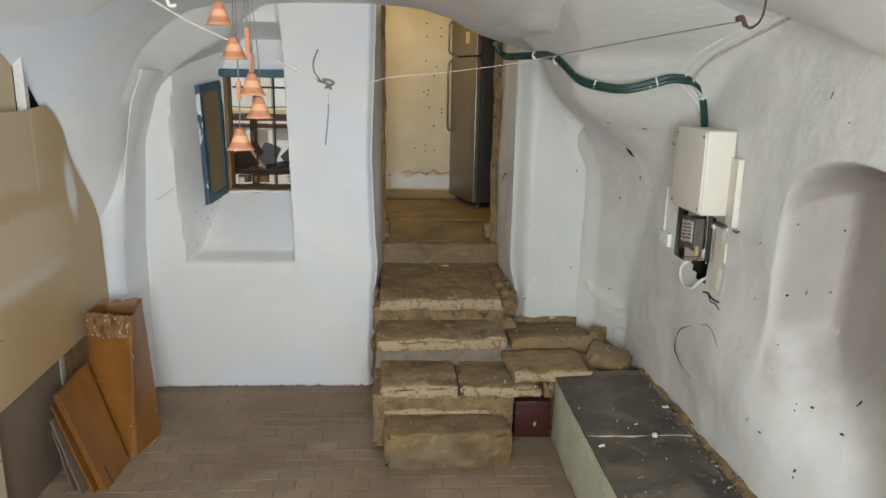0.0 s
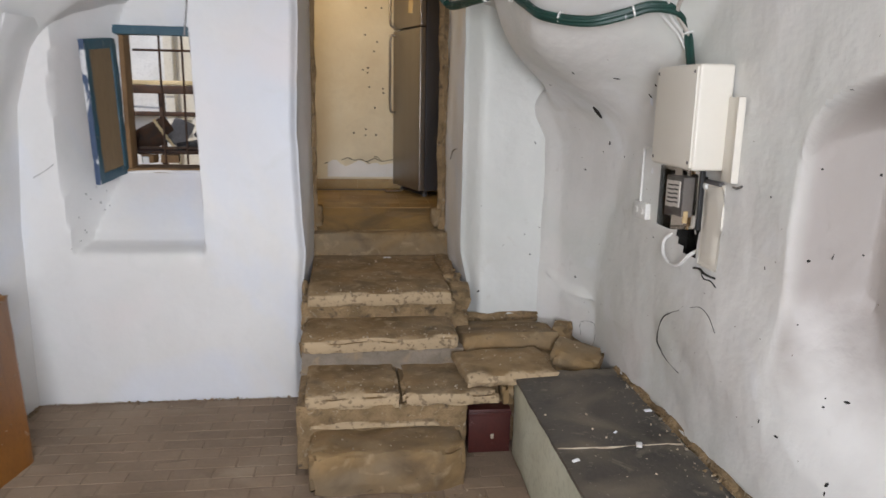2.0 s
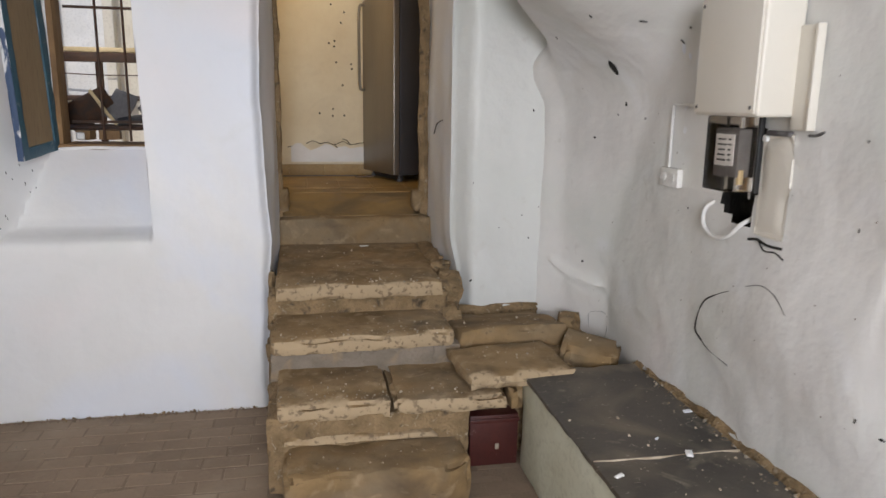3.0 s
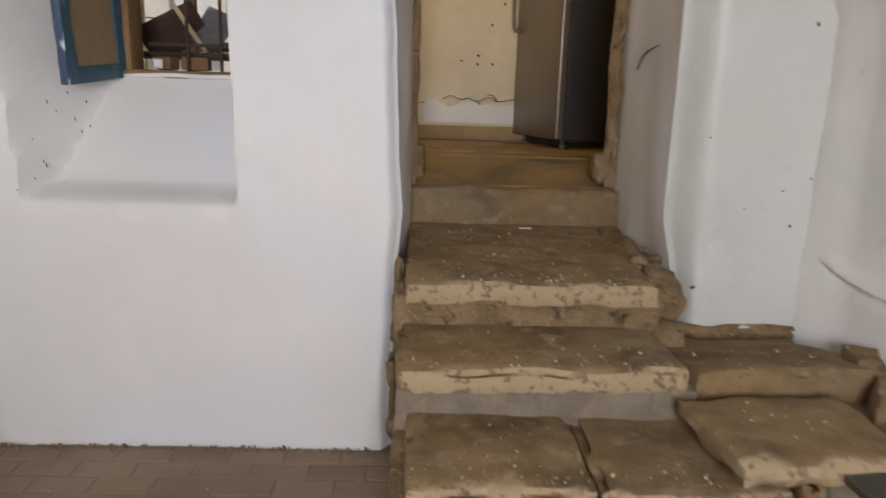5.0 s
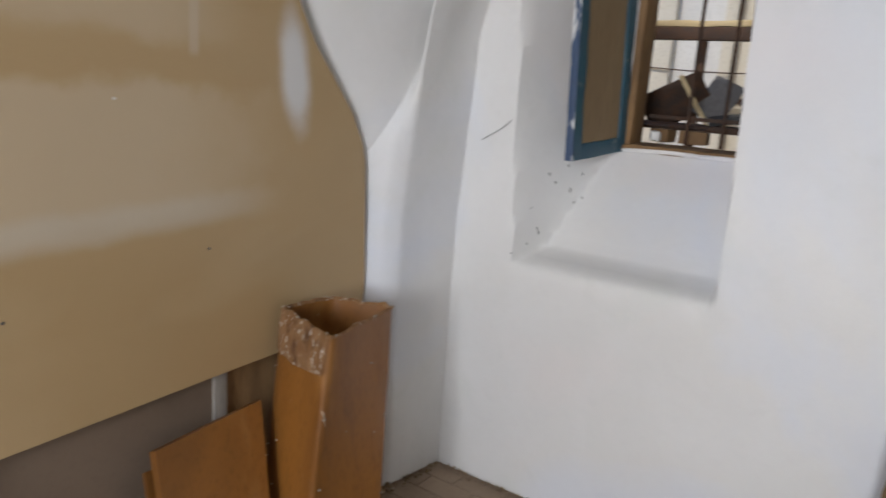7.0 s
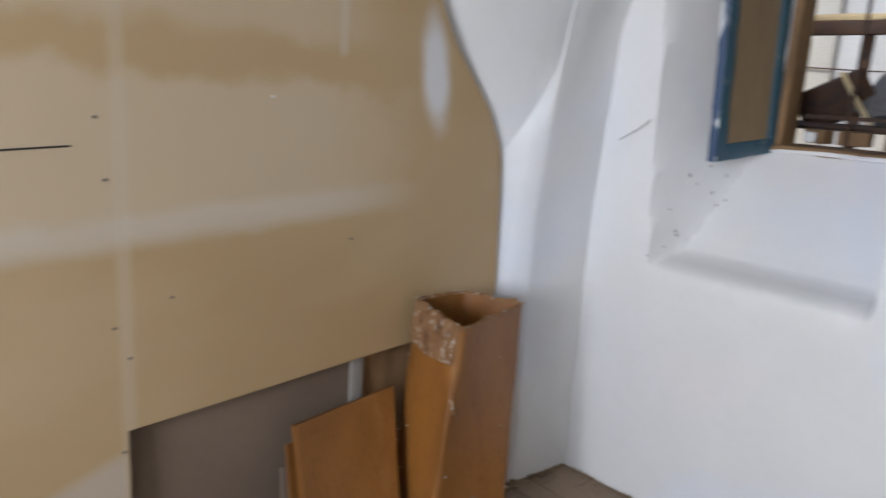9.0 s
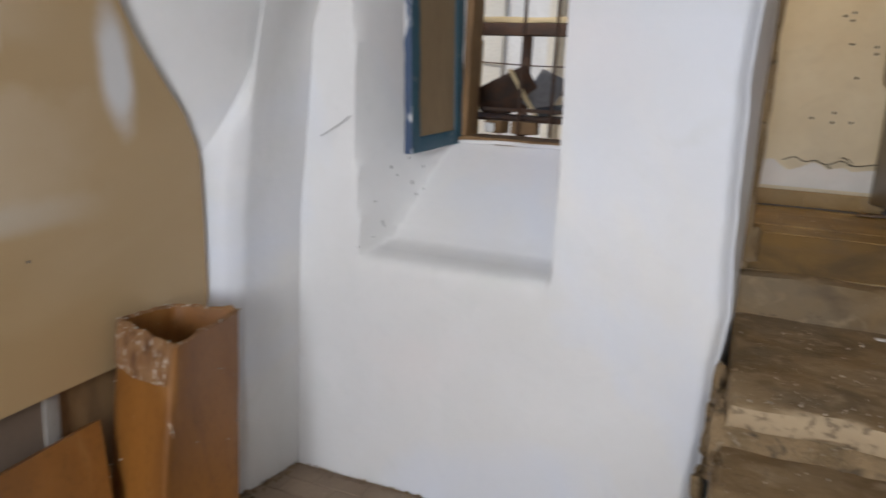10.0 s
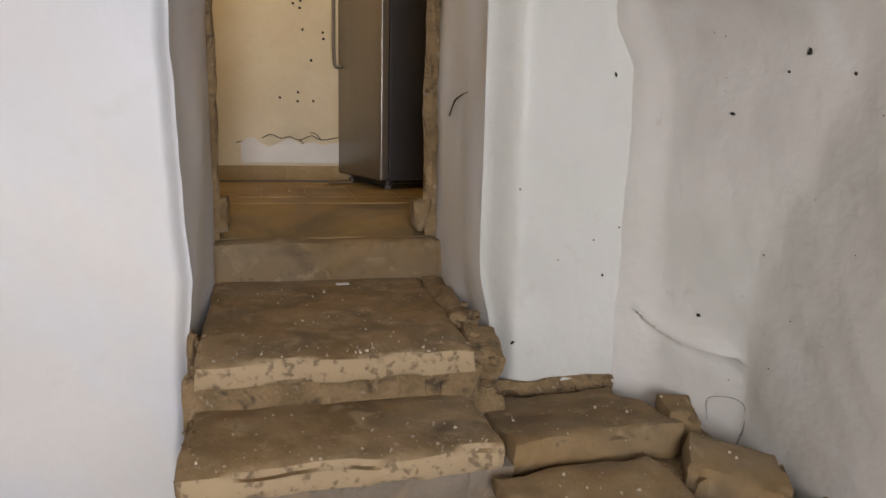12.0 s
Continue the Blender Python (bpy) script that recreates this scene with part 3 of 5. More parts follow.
structure("wall_north_east", sheet(span(1.0, 1.66, 0.02), span(0.0, 2.9, 0.04), lambda x, z: Vector((x + 0.05 * smooth(1.0, 0.7, z) * smooth(1.15, 1.0, x), panel_y(x, z), z))), PLASTER_TONED, "greyish white plaster wall beside a doorway", "wall")
def ledge(y, z):
    """A raised curved lip of plaster low on the wall, hollow underneath."""
    d = z - (0.763 + 1.0 * max(0.0, y - 4.87) ** 2 + 0.008 * noise.noise(Vector((y * 14, 0, 3))))
    reach = smooth(4.74, 4.86, y) * smooth(5.17, 5.08, y)
    return reach * (-0.032 * math.exp(-(d / 0.05) ** 2) if d >= 0 else 0.020 * math.exp(-(d / 0.04) ** 2))


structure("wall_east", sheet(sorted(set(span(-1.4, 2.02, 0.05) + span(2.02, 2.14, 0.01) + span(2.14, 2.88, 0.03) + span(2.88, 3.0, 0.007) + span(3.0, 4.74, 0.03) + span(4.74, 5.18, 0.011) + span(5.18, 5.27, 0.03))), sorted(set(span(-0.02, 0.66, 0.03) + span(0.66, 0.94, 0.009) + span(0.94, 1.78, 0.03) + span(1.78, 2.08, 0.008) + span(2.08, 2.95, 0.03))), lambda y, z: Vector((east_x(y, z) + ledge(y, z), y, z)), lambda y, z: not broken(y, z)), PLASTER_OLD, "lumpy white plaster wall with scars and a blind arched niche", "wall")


def pier_point(u, z):
    line = [(-2.02, 4.60), (-1.93, 4.76), (-1.845, 4.82), (-1.785, 4.86), (-1.742, 4.915), (-1.725, 5.00), (-1.715, 5.12), (-1.70, 5.26)]
    i = min(int(u), len(line) - 2)
    f = u - i
    x, y = (line[i][k] * (1 - f) + line[i + 1][k] * f for k in (0, 1))
    lean = lerp([(1.15, 0.0), (1.71, 0.06), (2.155, 0.135), (2.35, 0.21)], z) * smooth(7, 3, u) + lerp([(1.15, 0.0), (1.87, 0.06), (2.2, 0.16), (2.34, 0.25)], z) * smooth(3, 7, u)
    back = 0.25 * smooth(1.4, 2.0, z) * smooth(4, 2.5, u)
    return Vector((x + lean + 0.010 * noise.noise(Vector((u * 0.7, z * 2, 5))), y + back, z))


structure("wall_pier", sheet(span(0, 7, 0.2), span(-0.02, 2.36, 0.04), pier_point), PLASTER, "white plaster pier at the spring of the vault", "wall")
structure("ceiling", sheet(sorted(set(span(-1.9, -1.6, 0.01) + span(-1.6, 1.86, 0.03))), sorted(set(span(-1.4, 4.2, 0.04) + span(4.2, 4.95, 0.015) + span(4.95, 5.76, 0.03))), lambda x, y: Vector((x, y, vault(x, y) + lumps(Vector((x, y, 2)), 0.012))), lambda x, y: not (x > -0.6 and y > 5.30) and vault(x, y) > 0.9 and not (x > 0.75 and y > 3.4 and vault(x, y) < 2.53)), PLASTER, "white limewashed groin vault", "ceiling")

# what closes the room to the west, south and above, out of sight
# roof and outer east slabs are added only to stop sky light leaking in
structure("roof", block((4.9, 7.0, 0.2), (0.2, 1.9, 3.25), bevel=0), PLASTER_OLD, "unseen slab above the vault that keeps the sky's light out", "roof")
structure("wall_east_outer", block((0.15, 8.9, 3.4), (2.36, 2.9, 1.6), bevel=0), PLASTER_OLD, "unseen slab behind the east plaster that keeps the sky's light out", "wall")
structure("wall_west", block((0.12, 6.7, 3.1), (-2.02, 1.9, 1.5), bevel=0), PLASTER_OLD, "plain plaster wall behind sheets of fibreboard", "wall")
bm = block((1.25, 0.2, 3.2), (-1.345, -1.45, 1.5), bevel=0)
block((1.4, 0.2, 3.2), (1.71, -1.45, 1.5), bevel=0, bm=bm)
block((1.75, 0.2, 0.25), (0.145, -1.45, 3.05), bevel=0, bm=bm)
block((1.75, 0.2, 1.0), (0.145, -1.45, 0.45), bevel=0, bm=bm)
structure("wall_south", bm, PLASTER_OLD, "plain plaster wall with an open doorway", "wall")
bm = bmesh.new()
for i in range(5):
    block((1.6, 0.42 if i < 4 else 0.8, 0.18 * (i + 1)), (0.3, 1.55 - 0.42 * i - (0.19 if i == 4 else 0), 0.09 * (i + 1)), bevel=0.015, bm=bm)
structure("stair_down", bm, STONE, "stone steps leading down from the outer doorway", "stairs")

# floor of dusty tiles on an earth bed
floor = structure("floor", sheet(span(-1.96, 1.80, 0.10), span(-1.5, 5.40, 0.10), lambda x, y: Vector((x, y, -0.002 + 0.0025 * noise.noise(Vector((x * 2, y * 2, 0)))))), DUST, "dusty earth-stained tile floor", "floor")

# upper room behind the doorway
UP = 1.085
structure("wall_upper_north", sheet(span(-0.65, 2.2, 0.1), span(0.9, 3.5, 0.1), lambda x, z: Vector((x, 7.62 + lumps(Vector((x, 9, z)), 0.012), z))), CREAM, "cream painted wall with old screw holes", "wall")
bm = block((0.12, 1.75, 2.7), (-0.62, 6.83, 2.2), bevel=0)
block((0.12, 1.75, 2.7), (2.2, 6.83, 2.2), bevel=0, bm=bm)
block((1.3, 0.10, 2.7), (1.64, 5.99, 2.2), bevel=0, bm=bm)
block((0.58, 0.10, 2.7), (-0.31, 5.99, 2.2), bevel=0, bm=bm)
block((1.6, 0.10, 0.7), (0.45, 6.03, 3.28), bevel=0, bm=bm)
structure("wall_upper_sides", bm, CREAM, "cream painted walls of the upper room", "wall")
bm = block((2.9, 1.75, 0.1), (0.79, 6.83, 3.55), bevel=0)
block((1.7, 0.8, 0.1), (0.45, 5.66, 3.0), bevel=0, bm=bm)
structure("ceiling_upper", bm, CREAM, "plain ceiling of the upper room", "ceiling")
upper_floor = structure("floor_upper", block((2.9, 1.24, 0.2), (0.79, 7.06, UP - 0.108), bevel=0), DUST, "ochre tiled floor of the upper room", "floor")

RAMP_FLOOR = material("worn_ochre_threshold", (0.36, 0.245, 0.098), 0.8, (0.27, 0.185, 0.082), 3.0, 40, 0.3, 0.004, object_space=False, spots=[((0.135, 0.10, 0.062), 2.4, 0.44, 0.64, 0.8), ((0.25, 0.195, 0.13), 5.0, 0.52, 0.70, 0.6)], speck=0.2)
ramp = sheet(span(-0.16, 1.14, 0.04), span(5.99, 6.47, 0.03), lambda x, y: Vector((x, y, 0.972 + (UP - 0.976) * smooth(5.80, 6.50, y) ** 1.2 * (0.98 if y < 6.4 else 1.0) + 0.004 * noise.noise(Vector((x * 4, y * 4, 2))))))
ext = bmesh.ops.extrude_face_region(ramp, geom=ramp.faces[:])
bmesh.ops.translate(ramp, vec=(0, 0, -0.12), verts=[g for g in ext["geom"] if isinstance(g, bmesh.types.BMVert)])
structure("floor_threshold", ramp, RAMP_FLOOR, "worn ochre floor rising from the threshold", "floor")

# ---- stairs ----
from mathutils.bvhtree import BVHTree

SUPPORTS = []


def stone_thing(name, label, category, at, size, seed, amount=0.008, chip=0.02, turn=(0, 0, 0), group="", mats=None, part_name="slab", cuts=0.03, bevel=0.018):
    ob = thing(name, label, category, at, group)
    bm = rough_block(size, (0, 0, 0), turn, seed=seed * 3.7, amount=amount, chip=chip, cuts=cuts, bevel=bevel)
    piece = part(part_name, bm, mats or STONE, ob)
    SUPPORTS.append((piece, Vector(at)))
    return ob


for size, at, seed, chip, amount, label in (
        ((0.80, 0.36, 0.245), (0.458, 4.150, 0.112), 1, 0.055, 0.014, "rough worn limestone bottom step with a broken front"),
        ((0.505, 0.48, 0.09), (0.279, 4.470, 0.395), 2, 0.045, 0.008, "cracked limestone tread slab with a pale worn lip"),
        ((0.525, 0.48, 0.085), (0.803, 4.470, 0.393), 3, 0.045, 0.008, "limestone tread slab reaching past the stair"),
        ((0.912, 0.46, 0.088), (0.444, 4.840, 0.567), 4, 0.034, 0.008, "limestone tread slab with chipped pale nosing"),
        ((0.900, 0.98, 0.09), (0.452, 5.468, 0.752), 5, 0.014, 0.005, "broad limestone landing slab with a smooth pale lip")):
    tread = thing("stair_tread", label, "stair step", at, "stone stairs")
    b = rough_block(size, (0, 0, 0), seed=seed * 3.7, amount=amount, chip=chip, cuts=0.02, bevel=0.012)
    for v in b.verts:
        p = v.co.copy()
        front = smooth(-size[1] / 2 + 0.12, -size[1] / 2, p.y)
        if seed == 1:
            v.co.y += front * (0.07 * max(0.0, noise.noise(Vector((p.x * 5, 1, 2))) + 0.25) * smooth(-0.02, -0.10, p.z) + 0.055 * smooth(0.28, 0.40, p.x))
            v.co.z -= 0.03 * front * max(0.0, noise.noise(Vector((p.x * 7, 4, 2))))
        else:
            worn = noise.noise(Vector((p.x * 4, seed, 1)))
            v.co.y += front * 0.020 * worn
            v.co.z += front * (0.010 * worn - 0.006) * smooth(-0.02, 0.03, p.z)
    bmesh.ops.transform(b, matrix=pose(0, 0, 0, 2.0 if seed == 5 else 0, 0, 0.6), verts=b.verts)
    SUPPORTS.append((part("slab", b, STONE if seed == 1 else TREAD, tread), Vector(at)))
for at, size, seed in (((0.44, 4.50, 0.19), (0.88, 0.52, 0.36), 11), ((0.455, 4.88, 0.40), (0.90, 0.46, 0.27), 12), ((0.452, 5.26, 0.60), (0.93, 0.50, 0.22), 13)):
    riser = thing("stair_riser", "rubble and mortar riser under a stone tread", "stair riser", at, "stone stairs")
    cut = random.Random(seed)
    ends = [-size[0] / 2] + sorted(-size[0] / 2 + size[0] * (k + cut.uniform(0.15, 0.85)) / 3 for k in range(1, 3)) + [size[0] / 2]
    for k, (a, c) in enumerate(zip(ends, ends[1:])):
        piece = part("riser_stone", rough_block((c - a + 0.03, size[1], size[2]), ((a + c) / 2, cut.uniform(-0.002, 0.005), 0), seed=seed * 2.3, amount=0.016, chip=0.012, bevel=0.006, cuts=0.022), MORTAR_GREY if seed == 12 else MORTAR, riser)
        SUPPORTS.append((piece, Vector(at)))
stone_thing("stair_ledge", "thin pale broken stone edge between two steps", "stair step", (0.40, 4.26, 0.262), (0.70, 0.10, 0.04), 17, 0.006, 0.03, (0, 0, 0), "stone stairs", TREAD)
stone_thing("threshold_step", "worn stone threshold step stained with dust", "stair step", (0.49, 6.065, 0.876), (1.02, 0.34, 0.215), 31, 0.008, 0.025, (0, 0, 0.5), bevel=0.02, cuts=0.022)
for at, size, turn, seed in (((0.958, 5.13, 0.36), (0.13, 0.28, 0.52), (0, 0, 0), 33), ((0.972, 5.20, 0.655), (0.135, 0.22, 0.20), (14, 10, 0), 39), ((0.948, 5.62, 0.772), (0.12, 0.66, 0.075), (2.0, 4, 0), 40)):
    stone_thing("broken_plaster", "crumbling mortar where plaster broke off beside the stair", "rubble", at, size, seed, 0.014, 0.035, turn, "broken plaster", MORTAR, part_name="mortar", cuts=0.022)
for k, (x, y, z, r) in enumerate(((0.965, 5.04, 0.60, 0.05), (0.985, 5.10, 0.70, 0.045), (0.955, 5.20, 0.755, 0.04), (0.985, 5.30, 0.80, 0.045), (0.965, 5.42, 0.82, 0.03))):
    stone_thing("mortar_lump", "lump of broken mortar at the doorway's edge", "rubble", (x, y, z), (r * 1.3, r * 1.5, r), 50 + k, 0.012, 0.03, (10 * (k % 3), 7 * (k % 4), 25 * k), "broken mortar lumps", MORTAR, part_name="lump", cuts=0.016)
ragged = thing("broken_plaster", "ragged brown mortar bared along the doorway's worn corner", "rubble", (0, 0, 0), "broken plaster")
cut = random.Random(8)
z = 0.03
while z < 0.76:
    h = cut.uniform(0.07, 0.15)
    b = rough_block((0.03 + cut.uniform(0, 0.018), 0.075, h + 0.03), (lerp(EDGE, z) + 0.008, 5.29 + cut.uniform(-0.008, 0.008), z + h / 2), (cut.uniform(-6, 6), cut.uniform(-8, 8), cut.uniform(-25, 25)), seed=z * 31, amount=0.012, chip=0.03, cuts=0.016, bevel=0.012)
    part("lump", b, MORTAR, ragged)
    z += h
stone_thing("door_edge", "rough broken mortar edge where a door frame was removed", "doorway edge", (0.008, 5.985, 1.96), (0.045, 0.07, 1.95), 35, 0.010, 0.03, (0, 0, 0), "broken doorway edges", MORTAR, part_name="mortar", cuts=0.025)
stone_thing("door_edge", "rough broken mortar edge where a door frame was removed", "doorway edge", (0.948, 5.985, 1.96), (0.070, 0.07, 1.95), 36, 0.010, 0.03, (0, 0, 0), "broken doorway edges", MORTAR, part_name="mortar", cuts=0.025)
stone_thing("door_stub", "rounded stone stub at the foot of a doorway edge", "stone", (0.03, 6.02, 1.09), (0.08, 0.12, 0.17), 37, 0.010, 0.03)
stone_thing("door_stub", "rounded stone stub at the foot of a doorway edge", "stone", (0.92, 6.02, 1.08), (0.10, 0.12, 0.15), 38, 0.010, 0.03)

# loose stones beside the stair
stone_thing("stone_slab", "loose flat limestone slab lying across the corner", "stone", (1.125, 4.43, 0.495), (0.53, 0.42, 0.075), 21, 0.006, 0.02, (0, 0, 5), "", TREAD)
stone_thing("stone_beam", "long squared limestone block against the wall", "stone", (1.215, 4.925, 0.50), (0.60, 0.50, 0.13), 22, 0.010, 0.03, (-8, 0, 3))
stone_thing("rubble_stone", "broken brown stone wedged in the corner", "stone", (1.585, 4.53, 0.50), (0.30, 0.24, 0.12), 23, 0.016, 0.05, (8, 6, -28), "corner rubble")
stone_thing("rubble_stone", "upright dark stone in the broken corner", "stone", (1.58, 4.84, 0.53), (0.12, 0.24, 0.14), 24, 0.016, 0.05, (-6, 0, -20), "corner rubble")
stone_thing("rubble_core", "packed rubble and earth under the loose slabs", "rubble", (1.36, 4.80, 0.24), (0.72, 0.66, 0.48), 25, 0.012, 0.03, (0, 0, 0), "", MORTAR, part_name="rubble")
stone_thing("rubble_stone", "small prop stone under a slab", "stone", (1.125, 4.335, 0.40), (0.07, 0.16, 0.14), 26, 0.008, 0.03, (0, 0, 0), "corner rubble")
crate = thing("metal_case", "dark red painted metal case pushed under the slab", "case", (1.045, 4.44, 0.0))
part("shell", block((0.24, 0.14, 0.262), (0, 0, 0.131), bevel=0.008), RED, crate)
part("lid_rim", block((0.246, 0.012, 0.02), (0, -0.072, 0.235), bevel=0.004), RED, crate)
part("latch", block((0.018, 0.008, 0.03), (0.015, -0.074, 0.10), bevel=0.003), CRUMB, crate, "chipped pale latch")

# ---- masonry bench ----
bench = thing("masonry_bench", "pale green plastered bench topped with black slate tiles", "bench", (1.45, 2.9, 0))
part("body", rough_block((0.60, 3.0, 0.478), (0.01, -0.065, 0.239), seed=41, cuts=0.05, amount=0.005, chip=0.012), BENCH_PAINT, bench)
for i, (y0, y1) in enumerate(((3.459, 4.338), (2.585, 3.455), (1.70, 2.58))):
    tile = part("slate_tile", rough_block((0.585, y1 - y0, 0.024), (-0.008, (y0 + y1) / 2 - 2.9, 0.489), cuts=0.04, amount=0.0015, seed=i, chip=0.008, bevel=0.005), SLATE, bench)
    SUPPORTS.append((tile, Vector((1.45, 2.9, 0))))
part("mortar_joint", rough_block((0.57, 0.012, 0.012), (-0.008, 3.457 - 2.9, 0.4925), cuts=0.02, amount=0.003, seed=4, chip=0.004, bevel=0.003), CRUMB, bench)
stone_thing("mortar_fillet", "crumbling mortar fillet along the foot of the wall", "mortar", (1.772, 3.35, 0.485), (0.06, 2.1, 0.06), 43, 0.016, 0.04, (0, 0, 0.6), "", MORTAR, part_name="mortar")
stone_thing("mortar_fillet", "crumbling mortar where the wall meets loose stones", "mortar", (1.29, 5.222, 0.525), (0.54, 0.05, 0.08), 44, 0.018, 0.04, (0, 1, 0), "", MORTAR, part_name="mortar")

# ---- boards on the west side ----
def panel(name, ys, low, high, x, mat, label, depth=0.012):
    vs = span(0, 1, 0.04)
    bm = sheet(ys, vs, lambda y, v: Vector((x + 0.004 * noise.noise(Vector((y * 1.3, v * 2, 4))), y, low(y) + (high(y) - low(y)) * v)))
    ext = bmesh.ops.extrude_face_region(bm, geom=bm.faces[:])
    bmesh.ops.translate(bm, vec=(-depth, 0, 0), verts=[g for g in ext["geom"] if isinstance(g, bmesh.types.BMVert)])
    return tagged(part(name, bm, mat), label, "board")


TOP = [(4.0, 2.13), (4.22, 2.15), (4.32, 2.10), (4.40, 2.0), (4.44, 1.88), (4.52, 1.75), (4.71, 1.53), (4.78, 1.40), (4.80, 1.30), (4.812, 0.9)]
panel("fibreboard_sheet", span(3.396, 4.812, 0.02), lambda y: 0.672 + 0.04 * (y - 3.4), lambda y: lerp(TOP, y), -1.83, BOARD, "tan fibreboard sheet cut to the curve of the vault")
tall = panel("fibreboard_sheet", span(0.9, 3.3955, 0.06), lambda y: 0.0, lambda y: 2.11, -1.8303, BOARD, "tall tan fibreboard sheet standing against the wall")
panel("backing_board", span(3.2, 4.16, 0.05), lambda y: 0.0, lambda y: 0.9, -1.875, DARK_BOARD, "grey-brown backing board behind the fibreboard")
panel("backing_board", span(4.20, 4.80, 0.05), lambda y: 0.0, lambda y: 0.9, -1.885, WOOD, "brown wooden panel behind the fibreboard")
panel("upper_panel", span(3.2, 4.06, 0.05), lambda y: 2.06, lambda y: 2.62, -1.90, BOARD, "tan board behind the top of the fibreboard")
# near-black sheet added for the shade in the gap under the vault
panel("dark_recess", span(3.9, 4.6, 0.05), lambda y: 1.9, lambda y: 2.55, -1.945, DARK_HOLE, "near-black sheet standing in for the shade in the gap behind the boards")
channel = thing("metal_channel", "white metal channel standing behind the boards", "metal strip", (-1.89, 4.12, 2.03))
part("web", block((0.012, 0.11, 0.42), (0, 0, 0.20), bevel=0.003), WHITE_PLASTIC, channel)
part("flange", block((0.05, 0.008, 0.42), (0.02, -0.058, 0.20), bevel=0.002), WHITE_PLASTIC, channel)
part("bolt", lathe([(0.0, 0.012), (0.010, 0.011), (0.012, 0.0)], 10, (0, 0, 0)), GREY_WIRE, channel).matrix_basis = pose(0.008, 0.0, 0.10, 0, 90, 0)
screws = [(3.815, 1.552), (3.347, 1.488), (3.364, 1.34), (3.371, 0.962), (3.406, 0.874), (3.383, 0.615), (3.38, 0.44), (4.1, 1.12), (3.52, 1.02)]
for y, z in screws:
    ob = tagged(part("screw", lathe([(0.0, 0.003), (0.0035, 0.0025), (0.0045, 0.0)], 10), WHITE_PLASTIC if y > 3.6 and z > 1.3 else GREY_WIRE), "countersunk screw head in the fibreboard", "screw", "board screws")
    ob.matrix_world = pose(-1.827, y, z, 0, 90, 0)
bm = pipe([(-1.827, 2.90, 1.399), (-1.8265, 3.05, 1.408), (-1.827, 3.29, 1.421)], 0.0025, 5, 3)
tagged(part("saw_cut", bm, BLACK), "thin dark saw cut across the fibreboard", "cut")
batten = thing("batten", "pale upright strip behind the boards", "batten", (-1.868, 4.17, 0.0))
part("strip", block((0.012, 0.05, 0.88), (0, 0, 0.44), bevel=0.003), BATTEN_WOOD, batten)

# ---- cardboard ----
LOW = [(-1.775, 4.24), (-1.488, 4.175), (-1.425, 4.50), (-1.70, 4.56)]
HIGH = [(-1.800, 4.36), (-1.468, 4.26), (-1.545, 4.655), (-1.775, 4.58)]


def carton_line(f, inset, corner=0.03):
    pts = [Vector((a[0] + (b[0] - a[0]) * f, a[1] + (b[1] - a[1]) * f, 0)) for a, b in zip(LOW, HIGH)]
    mid = sum(pts, Vector()) / 4
    pts = [p + (mid - p).normalized() * inset * 1.35 for p in pts]
    line = []
    for i, p in enumerate(pts):
        a, c = pts[i - 1], pts[(i + 1) % 4]
        s, e = p + (a - p).normalized() * corner, p + (c - p).normalized() * corner
        for k in range(5):
            t = k / 4
            line.append(s * (1 - t) ** 2 + p * 2 * t * (1 - t) + e * t * t)
        for k in range(1, 6):
            line.append(e.lerp(c + (p - c).normalized() * corner, k / 6))
    return line


def loop_shell(rings, bm=None):
    bm = bm or bmesh.new()
    made = [[bm.verts.new(p) for p in ring] for ring in rings]
    for a, c in zip(made, made[1:]):
        n = len(a)
        for k in range(n):
            bm.faces.new((a[k], a[(k + 1) % n], c[(k + 1) % n], c[k]))
    return bm


carton = thing("cardboard_carton", "tall open cardboard carton with a torn dusty top", "carton", (0, 0, 0))
rings = []
for k in range(15):
    f = k / 14
    ring = carton_line(f, 0.0)
    rings.append([p + Vector((0.004 * noise.noise(Vector((i * 0.3, f * 5, 2))), 0.004 * noise.noise(Vector((i * 0.3, f * 5, 9))), 0.885 * f + (0.012 * noise.noise(Vector((i * 0.9, 0, 4))) if k == 14 else 0))) for i, p in enumerate(ring)])
for k in range(6):
    f = 1 - k * 0.12
    ring = carton_line(f, 0.014)
    rings.append([p + Vector((0, 0, 0.885 * f + (0.012 * noise.noise(Vector((i * 0.9, 0, 4))) if k == 0 else 0))) for i, p in enumerate(ring)])
part("shell", loop_shell(rings), CARD, carton)
bm = bmesh.new()
bm.faces.new([bm.verts.new(p + Vector((0, 0, 0.30))) for p in carton_line(0.35, 0.016)])
part("inner_flap", bm, CARD, carton)
line = carton_line(1.0, -0.003)
low_line = carton_line(0.86, -0.003)
strip = list(range(1, 12))
bm = bmesh.new()
up_row = [bm.verts.new(line[i % len(line)] + Vector((0, 0, 0.890 + 0.008 * noise.noise(Vector((i, 2, 0)))))) for i in strip]
mid_row = [bm.verts.new(line[i % len(line)].lerp(low_line[i % len(line)], 0.5) + Vector((0.004 * noise.noise(Vector((i, 0, 5))), -0.004, 0.83))) for i in strip]
low_row = [bm.verts.new(low_line[i % len(line)] + Vector((0, -0.002, 0.775 - 0.035 * math.sin(math.pi * (j / (len(strip) - 1))) + 0.026 * noise.noise(Vector((i * 1.7, 4, 0)))))) for j, i in enumerate(strip)]
